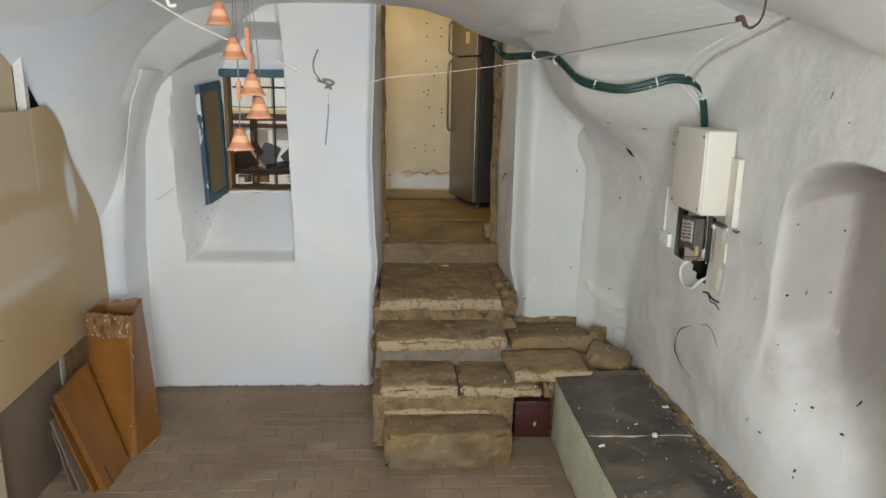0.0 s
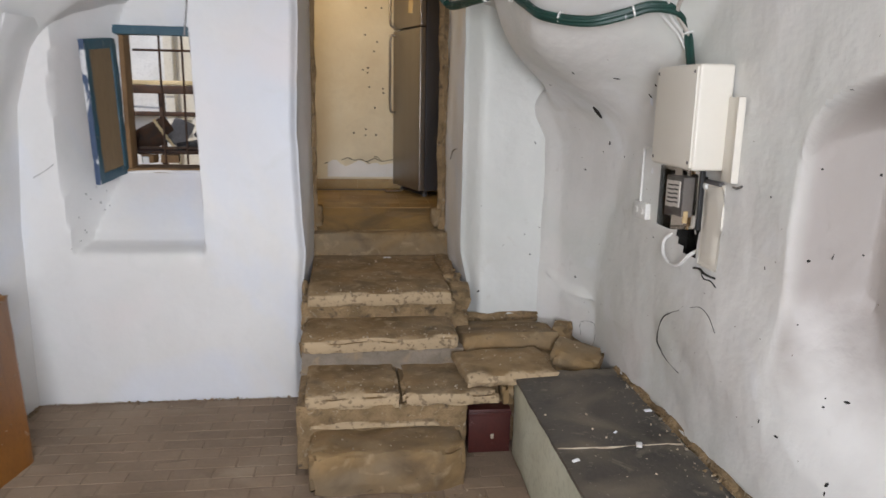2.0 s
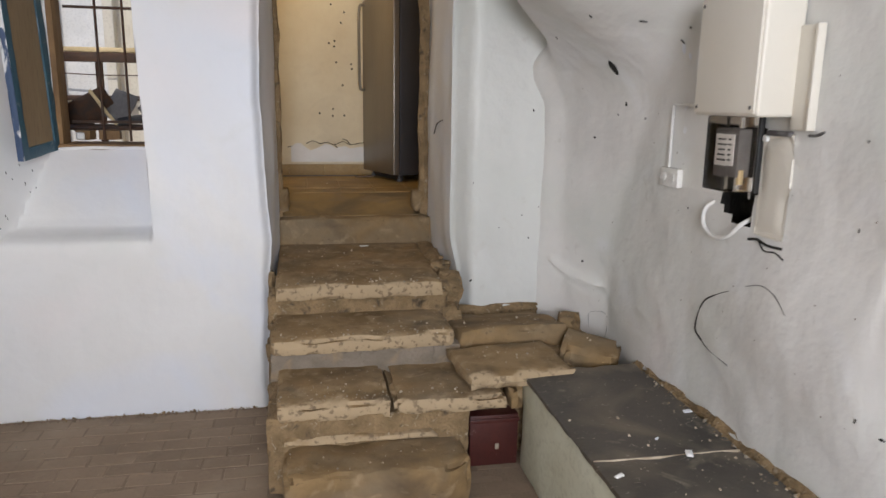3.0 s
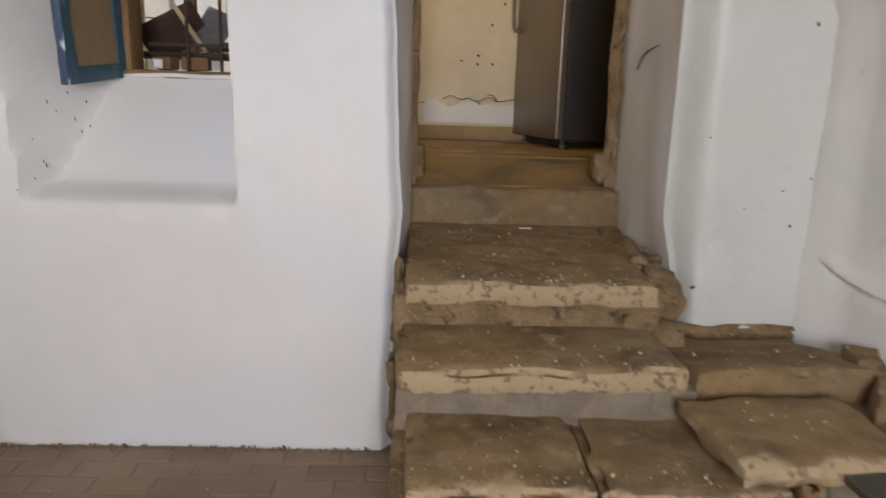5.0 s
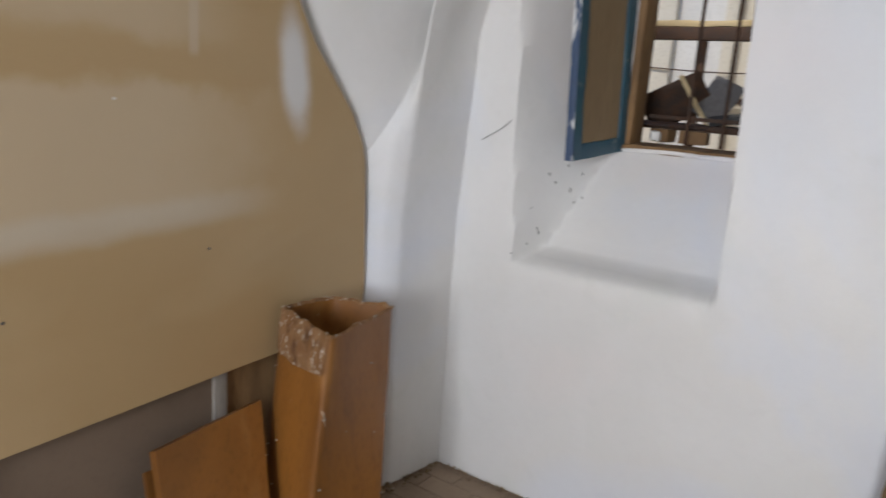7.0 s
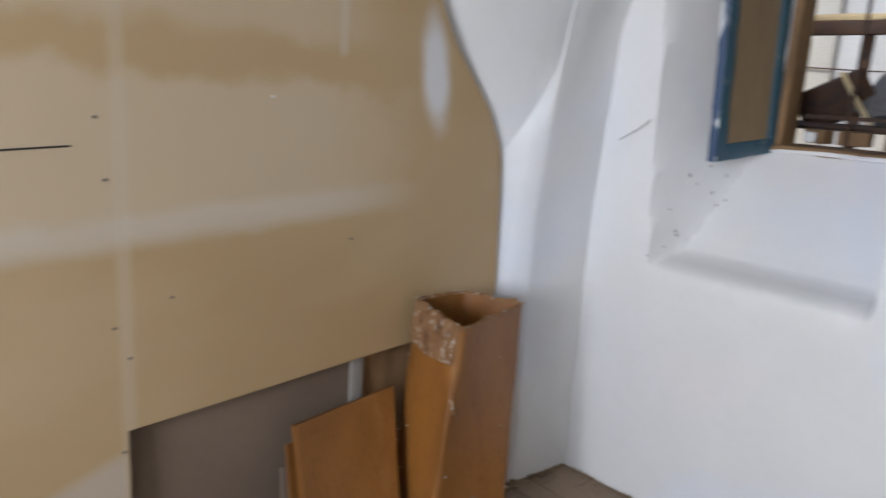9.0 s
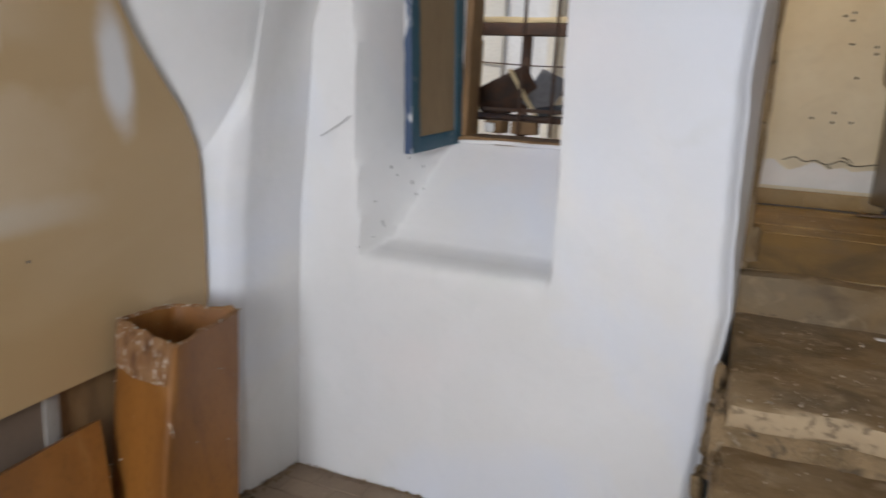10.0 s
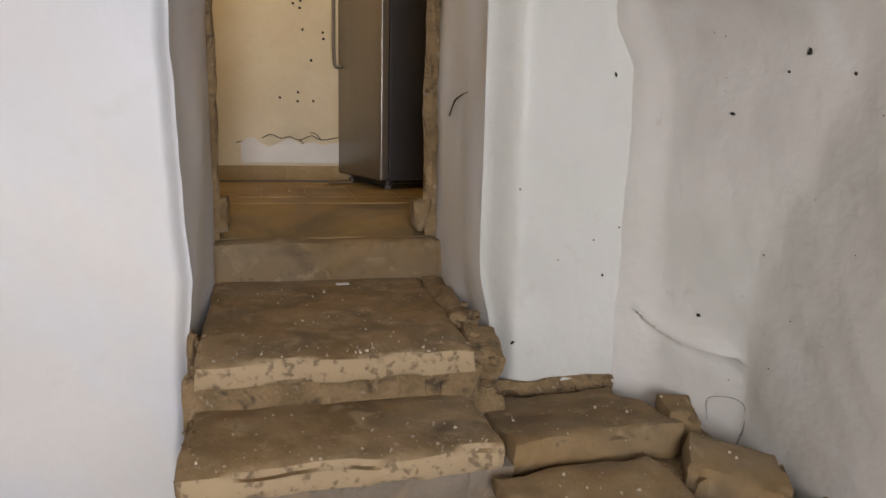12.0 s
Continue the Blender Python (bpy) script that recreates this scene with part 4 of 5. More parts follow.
for a, c in ((up_row, mid_row), (mid_row, low_row)):
    for k in range(len(strip) - 1):
        bm.faces.new((a[k], a[k + 1], c[k + 1], c[k]))
part("torn_flap", bm, CARD_TORN, carton, "torn dusty top flap")
part("rim", loop_shell([[p + Vector((0, 0, 0.884 + 0.012 * noise.noise(Vector((i * 0.9, 0, 4))))) for i, p in enumerate(carton_line(1, -0.002))], [p + Vector((0, 0, 0.893 + 0.014 * noise.noise(Vector((i * 0.9, 0, 4))))) for i, p in enumerate(carton_line(1, 0.006))], [p + Vector((0, 0, 0.884 + 0.012 * noise.noise(Vector((i * 0.9, 0, 4))))) for i, p in enumerate(carton_line(1, 0.015))]]), CARD_TORN, carton, "frayed pale cardboard rim")

flecks = bmesh.new()
cut = random.Random(19)
for k in range(34):
    f = cut.uniform(0.15, 0.84) if k < 18 else 1.0
    ring = carton_line(f, -0.002 if k < 18 else cut.uniform(-0.002, 0.014))
    i = cut.randrange(0, 24) if k < 18 else cut.randrange(len(ring))
    p = ring[i] + Vector((0, 0, 0.885 * f + (0.006 if k >= 18 else 0)))
    r = cut.uniform(0.002, 0.005) if k < 18 else cut.uniform(0.002, 0.0055)
    block((r * 2.4, r * 2.0, r * (0.8 if k < 18 else 1.2)), p, (cut.uniform(-30, 30), cut.uniform(-30, 30), cut.uniform(0, 180)), r * 0.25, 1, flecks)
tagged(part("plaster_flecks", flecks, CRUMB, carton, "splashes of white plaster on the cardboard"), kind="stuff")


def leaning_sheet(name, bottom, top, thick, label, notch=False, mat=CARD):
    """A folded sheet standing on the floor and leaning back."""
    a, b = (Vector((*p, 0.0)) for p in bottom)
    c, d = Vector(top[0]), Vector(top[1])
    away = (b - a).cross(c - a).normalized() * thick
    if away.x > 0:
        away = -away
    ob = thing(name, label, "cardboard", (0, 0, 0), "cardboard packs")
    bm = bmesh.new()
    n = 12
    for shift in (Vector(), away):
        rows = []
        for j in range(n + 1):
            rows.append([bm.verts.new(a.lerp(b, i / 6).lerp(c.lerp(d, i / 6), j / n) + shift + away.normalized() * 0.006 * noise.noise(Vector((i, j * 0.5, thick * 90)))) for i in range(7)])
        for j in range(n):
            for i in range(6):
                bm.faces.new((rows[j][i], rows[j][i + 1], rows[j + 1][i + 1], rows[j + 1][i]))
    edges = [e for e in bm.edges if e.is_boundary]
    bmesh.ops.bridge_loops(bm, edges=edges)
    part("folded_sheet", bm, mat, ob)
    if notch:
        f = (b - a).normalized()
        up = ((c + d) / 2 - (a + b) / 2).normalized()
        base = a + f * 0.075 - away.normalized() * 0.002
        part("slot", pipe([base + up * 0.0, base + up * 0.06, base + up * 0.115], 0.003, 5, 2), BLACK, ob, "dark slot in the folded edge")
    return ob


leaning_sheet("cardboard_pack", ((-1.515, 3.80), (-1.505, 4.12)), ((-1.760, 3.867, 0.573), (-1.757, 4.247, 0.605)), 0.035, "folded brown cardboard pack leaning on the boards", True)
leaning_sheet("cardboard_sheet", ((-1.575, 3.775), (-1.56, 4.10)), ((-1.79, 3.85, 0.50), (-1.79, 4.15, 0.50)), 0.012, "thin folded cardboard sheet behind the pack")
leaning_sheet("cardboard_sheet", ((-1.635, 3.76), (-1.62, 4.05)), ((-1.80, 3.84, 0.42), (-1.80, 4.10, 0.42)), 0.010, "dusty cardboard sheet behind the pack", mat=DARK_BOARD)
leaning_sheet("cardboard_sheet", ((-1.70, 3.80), (-1.70, 4.00)), ((-1.805, 3.85, 0.36), (-1.805, 4.05, 0.36)), 0.008, "dusty cardboard sheet close to the board", mat=DARK_BOARD)

# ---- upper room ----
skirt = thing("tile_skirting", "ochre tile skirting along a cream wall", "skirting", (0, 0, 0))
for i in range(8):
    part("skirting_tile", block((0.2995, 0.012, 0.095), (-0.42 + 0.30 * i, 7.600, UP + 0.050), bevel=0.001), YELLOW_TILE, skirt)
bm = pipe([(-0.5, 7.52, UP + 0.006), (-0.1, 7.50, UP + 0.006), (0.3, 7.525, UP + 0.006), (0.62, 7.50, UP + 0.006)], 0.005, 6)
tagged(part("floor_cable", bm, GREY_WIRE), "thin dark cable lying along the floor", "cable")

fridge = thing("refrigerator", "tall grey steel fridge-freezer with a dark side", "refrigerator", (0.872, 7.03, UP))
fridge.rotation_euler = (0, 0, radians(19.5))
part("body", block((0.57, 0.585, 1.80), (0.345, 0.30, 0.95), bevel=0.012), FRIDGE_SIDE, fridge)
for z0, z1, h0, h1 in ((0.055, 1.468, 0.74, 1.43), (1.482, 1.85, 1.50, 1.82)):
    door = part("door", block((0.055, 0.60, z1 - z0), (0.0275, 0.30, (z0 + z1) / 2), bevel=0.012, segments=3), STEEL, fridge, "brushed steel door")
    part("handle", pipe([(0.0, 0.555, h0), (-0.045, 0.555, h0 + 0.03), (-0.05, 0.555, (h0 + h1) / 2), (-0.045, 0.555, h1 - 0.03), (0.0, 0.555, h1)], 0.012, 8), STEEL, door)
    part("gasket", block((0.012, 0.56, z1 - z0 - 0.03), (0.0575, 0.30, (z0 + z1) / 2), bevel=0.002), BLACK, door)
part("hinge", block((0.05, 0.045, 0.014), (0.03, 0.03, 1.475), bevel=0.003), BLACK, fridge)
part("plinth", block((0.03, 0.54, 0.045), (0.09, 0.30, 0.03), bevel=0.004), BLACK, fridge)
for y in (0.05, 0.55):
    part("foot", lathe([(0.0, 0.0), (0.022, 0.0), (0.022, 0.02), (0.012, 0.025), (0.012, 0.06)], 12, (0.08, y, 0)), GREY_WIRE, fridge)
note = part("note", block((0.002, 0.09, 0.12), (-0.003, 0.20, 1.66), (8, 0, 0), 0), SUNNY_WOOD, fridge, "yellowed paper note held by a magnet")
part("magnet", block((0.006, 0.05, 0.03), (-0.006, 0.20, 1.72), bevel=0.002), WOOD, note)

bulb = thing("bulb", "bare warm bulb hanging from the upper room's ceiling", "light bulb", (0.15, 6.75, 3.10))
part("flex", pipe([(0, 0, 0.09), (0, 0, 0.42)], 0.004, 6), BLACK, bulb)
part("socket", lathe([(0.0, 0.1), (0.018, 0.1), (0.02, 0.02), (0.0, 0.02)], 12), BLACK, bulb)


def hole_marks(name, points, normal_axis, off, label, mat=DARK_HOLE):
    """Small scars in plaster: flat chips a little proud of the wall, all in one mesh."""
    bm = bmesh.new()
    for p, w, h, tilt in points:
        ring = []
        for k in range(7):
            a = 2 * math.pi * k / 7
            r = 1 + 0.35 * noise.noise(Vector((k * 2.1, p[0] * 31, p[2] * 17 + p[1])))
            u, v = w * r * math.cos(a), h * r * math.sin(a)
            u, v = u * math.cos(tilt) - v * math.sin(tilt), u * math.sin(tilt) + v * math.cos(tilt)
            q = Vector(p)
            q += Vector((0, u, v)) if normal_axis == "x" else Vector((u, 0, v))
            ring.append(q)
        mid = bm.verts.new(sum(ring, Vector()) / 7 + Vector(off) * 1.5)
        made = [bm.verts.new(q + Vector(off)) for q in ring]
        for k in range(7):
            bm.faces.new((mid, made[k], made[(k + 1) % 7]))
    return tagged(part(name, bm, mat, None, "", False), label, "scar", "", "stuff")


dots = [(0.416, 2.888), (0.561, 2.847), (0.418, 2.76), (0.563, 2.763), (0.493, 2.374), (0.39, 2.206), (0.437, 2.224), (0.576, 2.036), (0.58, 1.997), (0.415, 1.657), (0.412, 1.60), (0.512, 1.604), (0.432, 2.179), (0.45, 2.05), (0.41, 2.52), (0.52, 2.46), (0.30, 1.62), (0.50, 1.86)]
hole_marks("screw_holes", [((x, 7.612, z), 0.0085, 0.0085, 0) for x, z in dots], "y", (0, -0.006, 0), "old dark screw holes in a cream wall")
bm = bmesh.new()
for line in ([(0.18, 1.36), (0.24, 1.385), (0.30, 1.36), (0.36, 1.372), (0.42, 1.35), (0.50, 1.38), (0.56, 1.352), (0.68, 1.372)], [(0.02, 1.33), (0.08, 1.34), (0.12, 1.325)], [(0.42, 1.35), (0.46, 1.31), (0.44, 1.27)], [(0.56, 1.352), (0.53, 1.39), (0.49, 1.40)]):
    pipe([(x, 7.611, z) for x, z in line], 0.003, 5, 3, bm)
tagged(part("wall_crack", bm, DARK_HOLE), "dark cracks in plaster above the skirting", "crack")
bare = sheet(span(0, 1, 0.06), span(0, 1, 0.1), lambda u, v: Vector((0.05 + 0.72 * u, 7.6075, UP + 0.118 + v * (0.13 + 0.07 * noise.noise(Vector((u * 6, 1, 0))) + 0.06 * smooth(0.85, 1, u)))))
tagged(part("bare_plaster", bare, PLASTER_OLD), "pale plaster bared where cream paint flaked off", "plaster")

# ---- electric gear on the east wall ----
meter_box = thing("electric_box", "ivory painted steel electric box on the wall", "electric box", (1.70, 3.61, 1.70))
part("case", block((0.145, 0.385, 0.415), (0.0, 0, 0.2075), bevel=0.012, segments=3), BOX_PAINT, meter_box)
part("front_cover", block((0.012, 0.365, 0.395), (-0.074, 0, 0.2075), bevel=0.004), BOX_PAINT, meter_box)
for y, z in ((-0.165, 0.03), (-0.165, 0.385), (0.165, 0.03), (0.165, 0.385)):
    part("screw", lathe([(0.0, 0.003), (0.006, 0.002), (0.007, 0)], 8), GREY_WIRE, meter_box).matrix_basis = pose(-0.081, y, z, 0, -90, 0)

gauge = thing("electric_meter", "small meter under a smoked clear cover", "electric meter", (1.70, 3.635, 1.43))
part("backplate", block((0.02, 0.15, 0.27), (0.055, 0, 0.135), bevel=0.004), BLACK, gauge)
cover = part("cover", block((0.115, 0.145, 0.265), (-0.015, 0, 0.1375), bevel=0.01), GLASS, gauge, "smoked clear plastic cover")
cover.visible_shadow = False
dial = part("dial_block", block((0.05, 0.11, 0.17), (0.005, 0.005, 0.14), bevel=0.006), GREY_WIRE, gauge)
part("dial_face", block((0.003, 0.08, 0.11), (-0.024, 0.01, 0.15), bevel=0.001), WHITE_PLASTIC, dial, "pale dial plate with dark bars")
for k in range(5):
    part("print_bar", block((0.002, 0.05 - 0.006 * (k % 3), 0.006), (-0.0265, 0.012, 0.115 + 0.018 * k), bevel=0), BLACK, dial)
part("terminal", lathe([(0.0, 0.0), (0.012, 0.0), (0.012, 0.05), (0.0, 0.055)], 10, (0.0, -0.045, 0.03)), SUNNY_WOOD, gauge, "brass terminal")

# box behind the broken plaster, its shade put into the near-black lining
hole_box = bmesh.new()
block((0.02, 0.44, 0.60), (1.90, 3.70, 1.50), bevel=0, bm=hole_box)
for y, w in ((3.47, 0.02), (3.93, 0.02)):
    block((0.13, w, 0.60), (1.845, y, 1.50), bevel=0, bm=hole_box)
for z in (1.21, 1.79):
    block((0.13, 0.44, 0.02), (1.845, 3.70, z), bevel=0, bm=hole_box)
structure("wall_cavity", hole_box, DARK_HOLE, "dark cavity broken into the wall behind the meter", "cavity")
tagged(part("loose_wire", pipe([(1.775, 3.66, 1.64), (1.755, 3.60, 1.60), (1.765, 3.615, 1.54), (1.75, 3.60, 1.47), (1.79, 3.65, 1.40)], 0.004, 6), ROPE), "loose pale wire hanging in the broken wall", "wire")
tagged(part("cable_loop", pipe([(1.79, 3.85, 1.37), (1.752, 3.872, 1.33), (1.745, 3.86, 1.265), (1.748, 3.79, 1.232), (1.75, 3.70, 1.25), (1.765, 3.65, 1.30), (1.80, 3.63, 1.33)], 0.0085, 10), WHITE_PLASTIC), "white cable loop below the meter", "cable")
back = thing("backing_plate", "white painted metal plate beside the electric box", "metal plate", (1.765, 3.375, 1.66))
part("plate", block((0.02, 0.09, 0.33), (0, 0, 0.165), bevel=0.004), BOX_PAINT, back)
part("edge_strip", block((0.03, 0.012, 0.33), (-0.005, -0.046, 0.165), bevel=0.003), BOX_PAINT, back)
part("nail", pipe([(0.0, -0.04, -0.015), (-0.012, -0.09, -0.012), (-0.012, -0.12, -0.002)], 0.005, 6), GREY_WIRE, back)
low_plate = thing("lower_plate", "scarred white plate plastered in under the electric box", "metal plate", (1.772, 3.49, 1.28))
part("plate", rough_block((0.012, 0.17, 0.37), (0, 0, 0.185), cuts=0.03, amount=0.004, seed=5, chip=0.02, bevel=0.004), BOX_PAINT, low_plate)
part("bracket", block((0.02, 0.12, 0.018), (-0.008, -0.01, 0.365), bevel=0.004), GREY_WIRE, low_plate)
part("bolt", lathe([(0.0, 0.012), (0.012, 0.011), (0.014, 0)], 10), WHITE_PLASTIC, low_plate).matrix_basis = pose(-0.01, 0.05, 0.345, 0, -90, 0)
part("ragged_edge", pipe([(-0.008, 0.10, -0.02), (-0.008, 0.05, -0.012), (-0.01, -0.01, -0.022), (-0.008, -0.085, -0.02)], 0.005, 6), DARK_HOLE, low_plate)

socket = thing("wall_socket", "white double wall socket", "socket", (1.753, 4.165, 1.385))
part("plate", block((0.028, 0.155, 0.082), (0, 0, 0.041), bevel=0.008), WHITE_PLASTIC, socket)
for y in (-0.035, 0.035):
    part("outlet", lathe([(0.0, 0.004), (0.016, 0.004), (0.019, 0.0)], 14), WHITE_PLASTIC, socket).matrix_basis = pose(-0.014, y, 0.041, 0, -90, 0)
duct = thing("wire_duct", "thin white painted wire duct running to the socket", "cable duct", (0, 0, 0))
part("upright", block((0.012, 0.014, 0.27), (1.752, 4.19, 1.60), bevel=0.003), WHITE_PLASTIC, duct)
part("level", block((0.012, 0.31, 0.012), (1.756, 4.04, 1.735), (2, 0, 0), bevel=0.003), WHITE_PLASTIC, duct)

# green conduit bundle along the vault
def on_wall(y, z, off=0.02):
    return (east_x(y, z) - off, y - off * 0.35, z)


run = [(0.80, 5.12, 2.585), (0.865, 5.10, 2.50), (0.96, 4.75, 2.492), (1.045, 4.37, 2.482), (1.085, 4.15, 2.41), (1.14, 3.975, 2.335), (1.30, 3.83, 2.300), (1.43, 3.77, 2.325), (1.54, 3.735, 2.358), (1.665, 3.745, 2.345), (1.735, 3.795, 2.287), (1.748, 3.78, 2.215), (1.748, 3.745, 2.115)]
bundle = thing("conduit_bundle", "bundle of dark green flexible conduits tied along the wall", "conduit", (0, 0, 0))
for dz, dx, r in ((0.010, 0.0, 0.0135), (-0.012, 0.005, 0.0135), (0.0, -0.012, 0.011)):
    part("conduit", pipe([(x + dx, y, z + dz) for x, y, z in run], r, 8), GREEN, bundle)
for i in (2, 3, 5, 7, 10):
    a, c = Vector(run[i]), Vector(run[i + 1])
    mid = a.lerp(c, 0.4)
    way = (c - a).normalized()
    part("tie", pipe([mid - way * 0.004, mid + way * 0.003], 0.0275, 12, 0), WHITE_PLASTIC, bundle, "white plaster-stained tie")
duct = thing("painted_wires", "white painted wires climbing to the vault", "cable", (0, 0, 0))
for k, off in ((0, 0.012), (1, 0.016), (2, 0.012)):
    pts = [on_wall(3.76 + 0.012 * k, 2.13, off), on_wall(3.79 + 0.015 * k, 2.25, off), on_wall(3.74 + 0.014 * k, 2.345 + 0.006 * k, off), on_wall(3.62 + 0.012 * k, 2.43 + 0.008 * k, off), on_wall(3.42, 2.512 + 0.010 * k, off), on_wall(3.15, 2.59 + 0.012 * k, off), on_wall(3.0, 2.63 + 0.012 * k, off)]
    part("wire", pipe(pts, 0.0065 if k else 0.009, 6), WHITE_PLASTIC if k else ROPE, duct)

# ---- scars on the east wall ----
EAST_MARKS = [(4.54, 1.904, 0.020, 0.052, 0.4), (4.174, 2.076, 0.019, 0.009, 0.3), (4.286, 2.102, 0.005, 0.014, 0.5), (4.727, 2.048, 0.005, 0.012, 0.4), (4.638, 1.684, 0.005, 0.005, 0), (4.122, 1.993, 0.005, 0.016, -0.3)]
EAST_MARKS += [(4.063, 2.045, 0.005, 0.009, 0.3), (3.9, 1.62, 0.004, 0.010, 0.3), (3.10, 1.64, 0.005, 0.004, 0), (4.02, 1.31, 0.005, 0.005, 0), (4.828, 1.563, 0.010, 0.006, 0), (4.577, 1.737, 0.008, 0.012, 0.5), (4.445, 1.671, 0.006, 0.006, 0), (4.917, 0.88, 0.008, 0.006, 0)]
NICHE_MARKS = [(2.949, 1.756, 0.006, 0.004, 0), (2.889, 1.744, 0.006, 0.006, 0), (2.949, 1.44, 0.008, 0.007, 0), (2.925, 1.459, 0.003, 0.014, 0.2), (2.894, 1.471, 0.005, 0.005, 0), (3.102, 1.377, 0.004, 0.010, 0), (2.938, 1.213, 0.004, 0.004, 0), (2.78, 0.975, 0.006, 0.005, 0), (2.786, 1.003, 0.004, 0.004, 0), (2.994, 0.826, 0.004, 0.012, 0.3)]
NICHE_MARKS += [(2.692, 0.74, 0.006, 0.014, 0.5), (2.73, 1.011, 0.012, 0.006, 0), (2.908, 0.806, 0.012, 0.006, 0), (2.589, 1.097, 0.006, 0.024, 0.5), (2.584, 0.964, 0.012, 0.006, 0), (2.694, 0.707, 0.004, 0.012, 0), (2.717, 2.301, 0.005, 0.022, 0.3), (2.591, 2.204, 0.005, 0.004, 0), (2.778, 2.017, 0.006, 0.005, 0)]


def wall_scars(name, marks, label, mat):
    """Ragged chips lying in the uneven wall, a hair proud of it."""
    bm = bmesh.new()
    for y, z, w, h, tilt in marks:
        mid = Vector((east_x(y, z), y, z))
        dy = Vector((east_x(y + 0.02, z) - east_x(y - 0.02, z), 0.04, 0)).normalized()
        dz = Vector((east_x(y, z + 0.02) - east_x(y, z - 0.02), 0, 0.04)).normalized()
        out = dz.cross(dy).normalized()
        out = -out if out.x > 0 else out
        ring = []
        for k in range(9):
            a = 2 * math.pi * k / 9
            r = 1 + 0.45 * noise.noise(Vector((k * 2.1, y * 31, z * 17)))
            u, v = w * r * math.cos(a), h * r * math.sin(a)
            ring.append(bm.verts.new(mid + dy * (u * math.cos(tilt) - v * math.sin(tilt)) + dz * (u * math.sin(tilt) + v * math.cos(tilt)) + out * 0.004))
        top = bm.verts.new(mid + out * 0.005)
        for k in range(9):
            bm.faces.new((top, ring[k], ring[(k + 1) % 9]))
    return tagged(part(name, bm, mat, None, "", False), label, "scar", "", "stuff")


wall_scars("plaster_scars", EAST_MARKS, "dark chips and nail holes in white plaster", DARK_HOLE)
wall_scars("plaster_scars", [(y, z, w * 0.8, h * 0.8, t) for y, z, w, h, t in NICHE_MARKS], "small dark nicks in and around the blind niche", DARK_HOLE)
pits = random.Random(23)
wall_scars("plaster_pits", [(pits.uniform(2.3, 4.9), pits.uniform(0.65, 2.2), pits.uniform(0.0012, 0.003), pits.uniform(0.0012, 0.004), pits.uniform(-1, 1)) for _ in range(70)], "tiny dirty pits in white plaster", DARK_BOARD)
wall_scars("plaster_dabs", [(pits.gauss(3.95, 0.18), pits.uniform(1.55, 2.05), pits.uniform(0.006, 0.02), pits.uniform(0.01, 0.03), pits.uniform(-0.8, 0.8)) for _ in range(10)], "pale trowel dabs on white plaster", PLASTER)
hole_marks("plaster_scars", [((x, panel_y(x, z), z), w * 0.8, h * 0.8, t) for x, z, w, h, t in ((1.453, 1.694, 0.005, 0.012, 0.4), (1.532, 1.572, 0.006, 0.007, 0), (1.409, 1.094, 0.006, 0.005, 0), (1.506, 1.142, 0.006, 0.004, 0), (1.272, 1.022, 0.004, 0.004, 0), (1.452, 0.96, 0.006, 0.008, 0.3), (1.113, 0.708, 0.012, 0.008, 0.5), (1.117, 1.282, 0.004, 0.005, 0))], "y", (0, -0.004, 0), "small dark nicks in white plaster")
hole_marks("niche_scars", [((x, north_y(x, z), z), 0.0035, h * 0.65, 0.3) for x, z, h in ((-1.377, 1.335, 0.016), (-1.324, 1.269, 0.020), (-1.38, 1.116, 0.012), (-1.302, 1.334, 0.014), (-1.394, 1.057, 0.008), (-1.36, 1.30, 0.010), (-1.31, 1.22, 0.012), (-1.375, 1.10, 0.014), (-1.34, 1.37, 0.012), (-1.29, 1.24, 0.010), (-1.40, 1.20, 0.008), (-1.43, 1.02, 0.006))], "x", (0.012, -0.012, 0), "small dark chips in the window reveal")
bm = bmesh.new()
for line, r in (([(3.66, 1.045), (3.74, 1.01), (3.831, 0.95), (3.888, 0.829), (3.84, 0.79), (3.779, 0.769), (3.634, 0.755)], [0.0012, 0.003, 0.0042, 0.004, 0.002, 0.0015]), ([(3.326, 1.052), (3.39, 1.10), (3.471, 1.115), (3.56, 1.09)], 0.0013), ([(4.757, 0.471), (4.736, 0.541), (4.742, 0.614), (4.795, 0.625), (4.872, 0.592), (4.871, 0.515)], 0.0008), ([(3.55, 1.27), (3.50, 1.235), (3.44, 1.24), (3.39, 1.225)], 0.003)):
    pipe([(east_x(y, z) - 0.001, y, z) for y, z in line], r, 5, 5, bm)
pipe([(0.984, 5.789, 1.535), (0.988, 5.722, 1.593), (0.992, 5.64, 1.615), (0.994, 5.545, 1.627)], [0.003, 0.004, 0.003, 0.0015], 5, 4, bm)
pipe([(-1.60, 5.22, 1.45), (-1.56, 5.222, 1.475), (-1.52, 5.225, 1.50), (-1.477, 5.228, 1.536)], 0.0013, 5, 4, bm)
tagged(part("plaster_cracks", bm, DARK_HOLE), "dark cracks outlining loose plaster patches", "crack", "", "stuff")

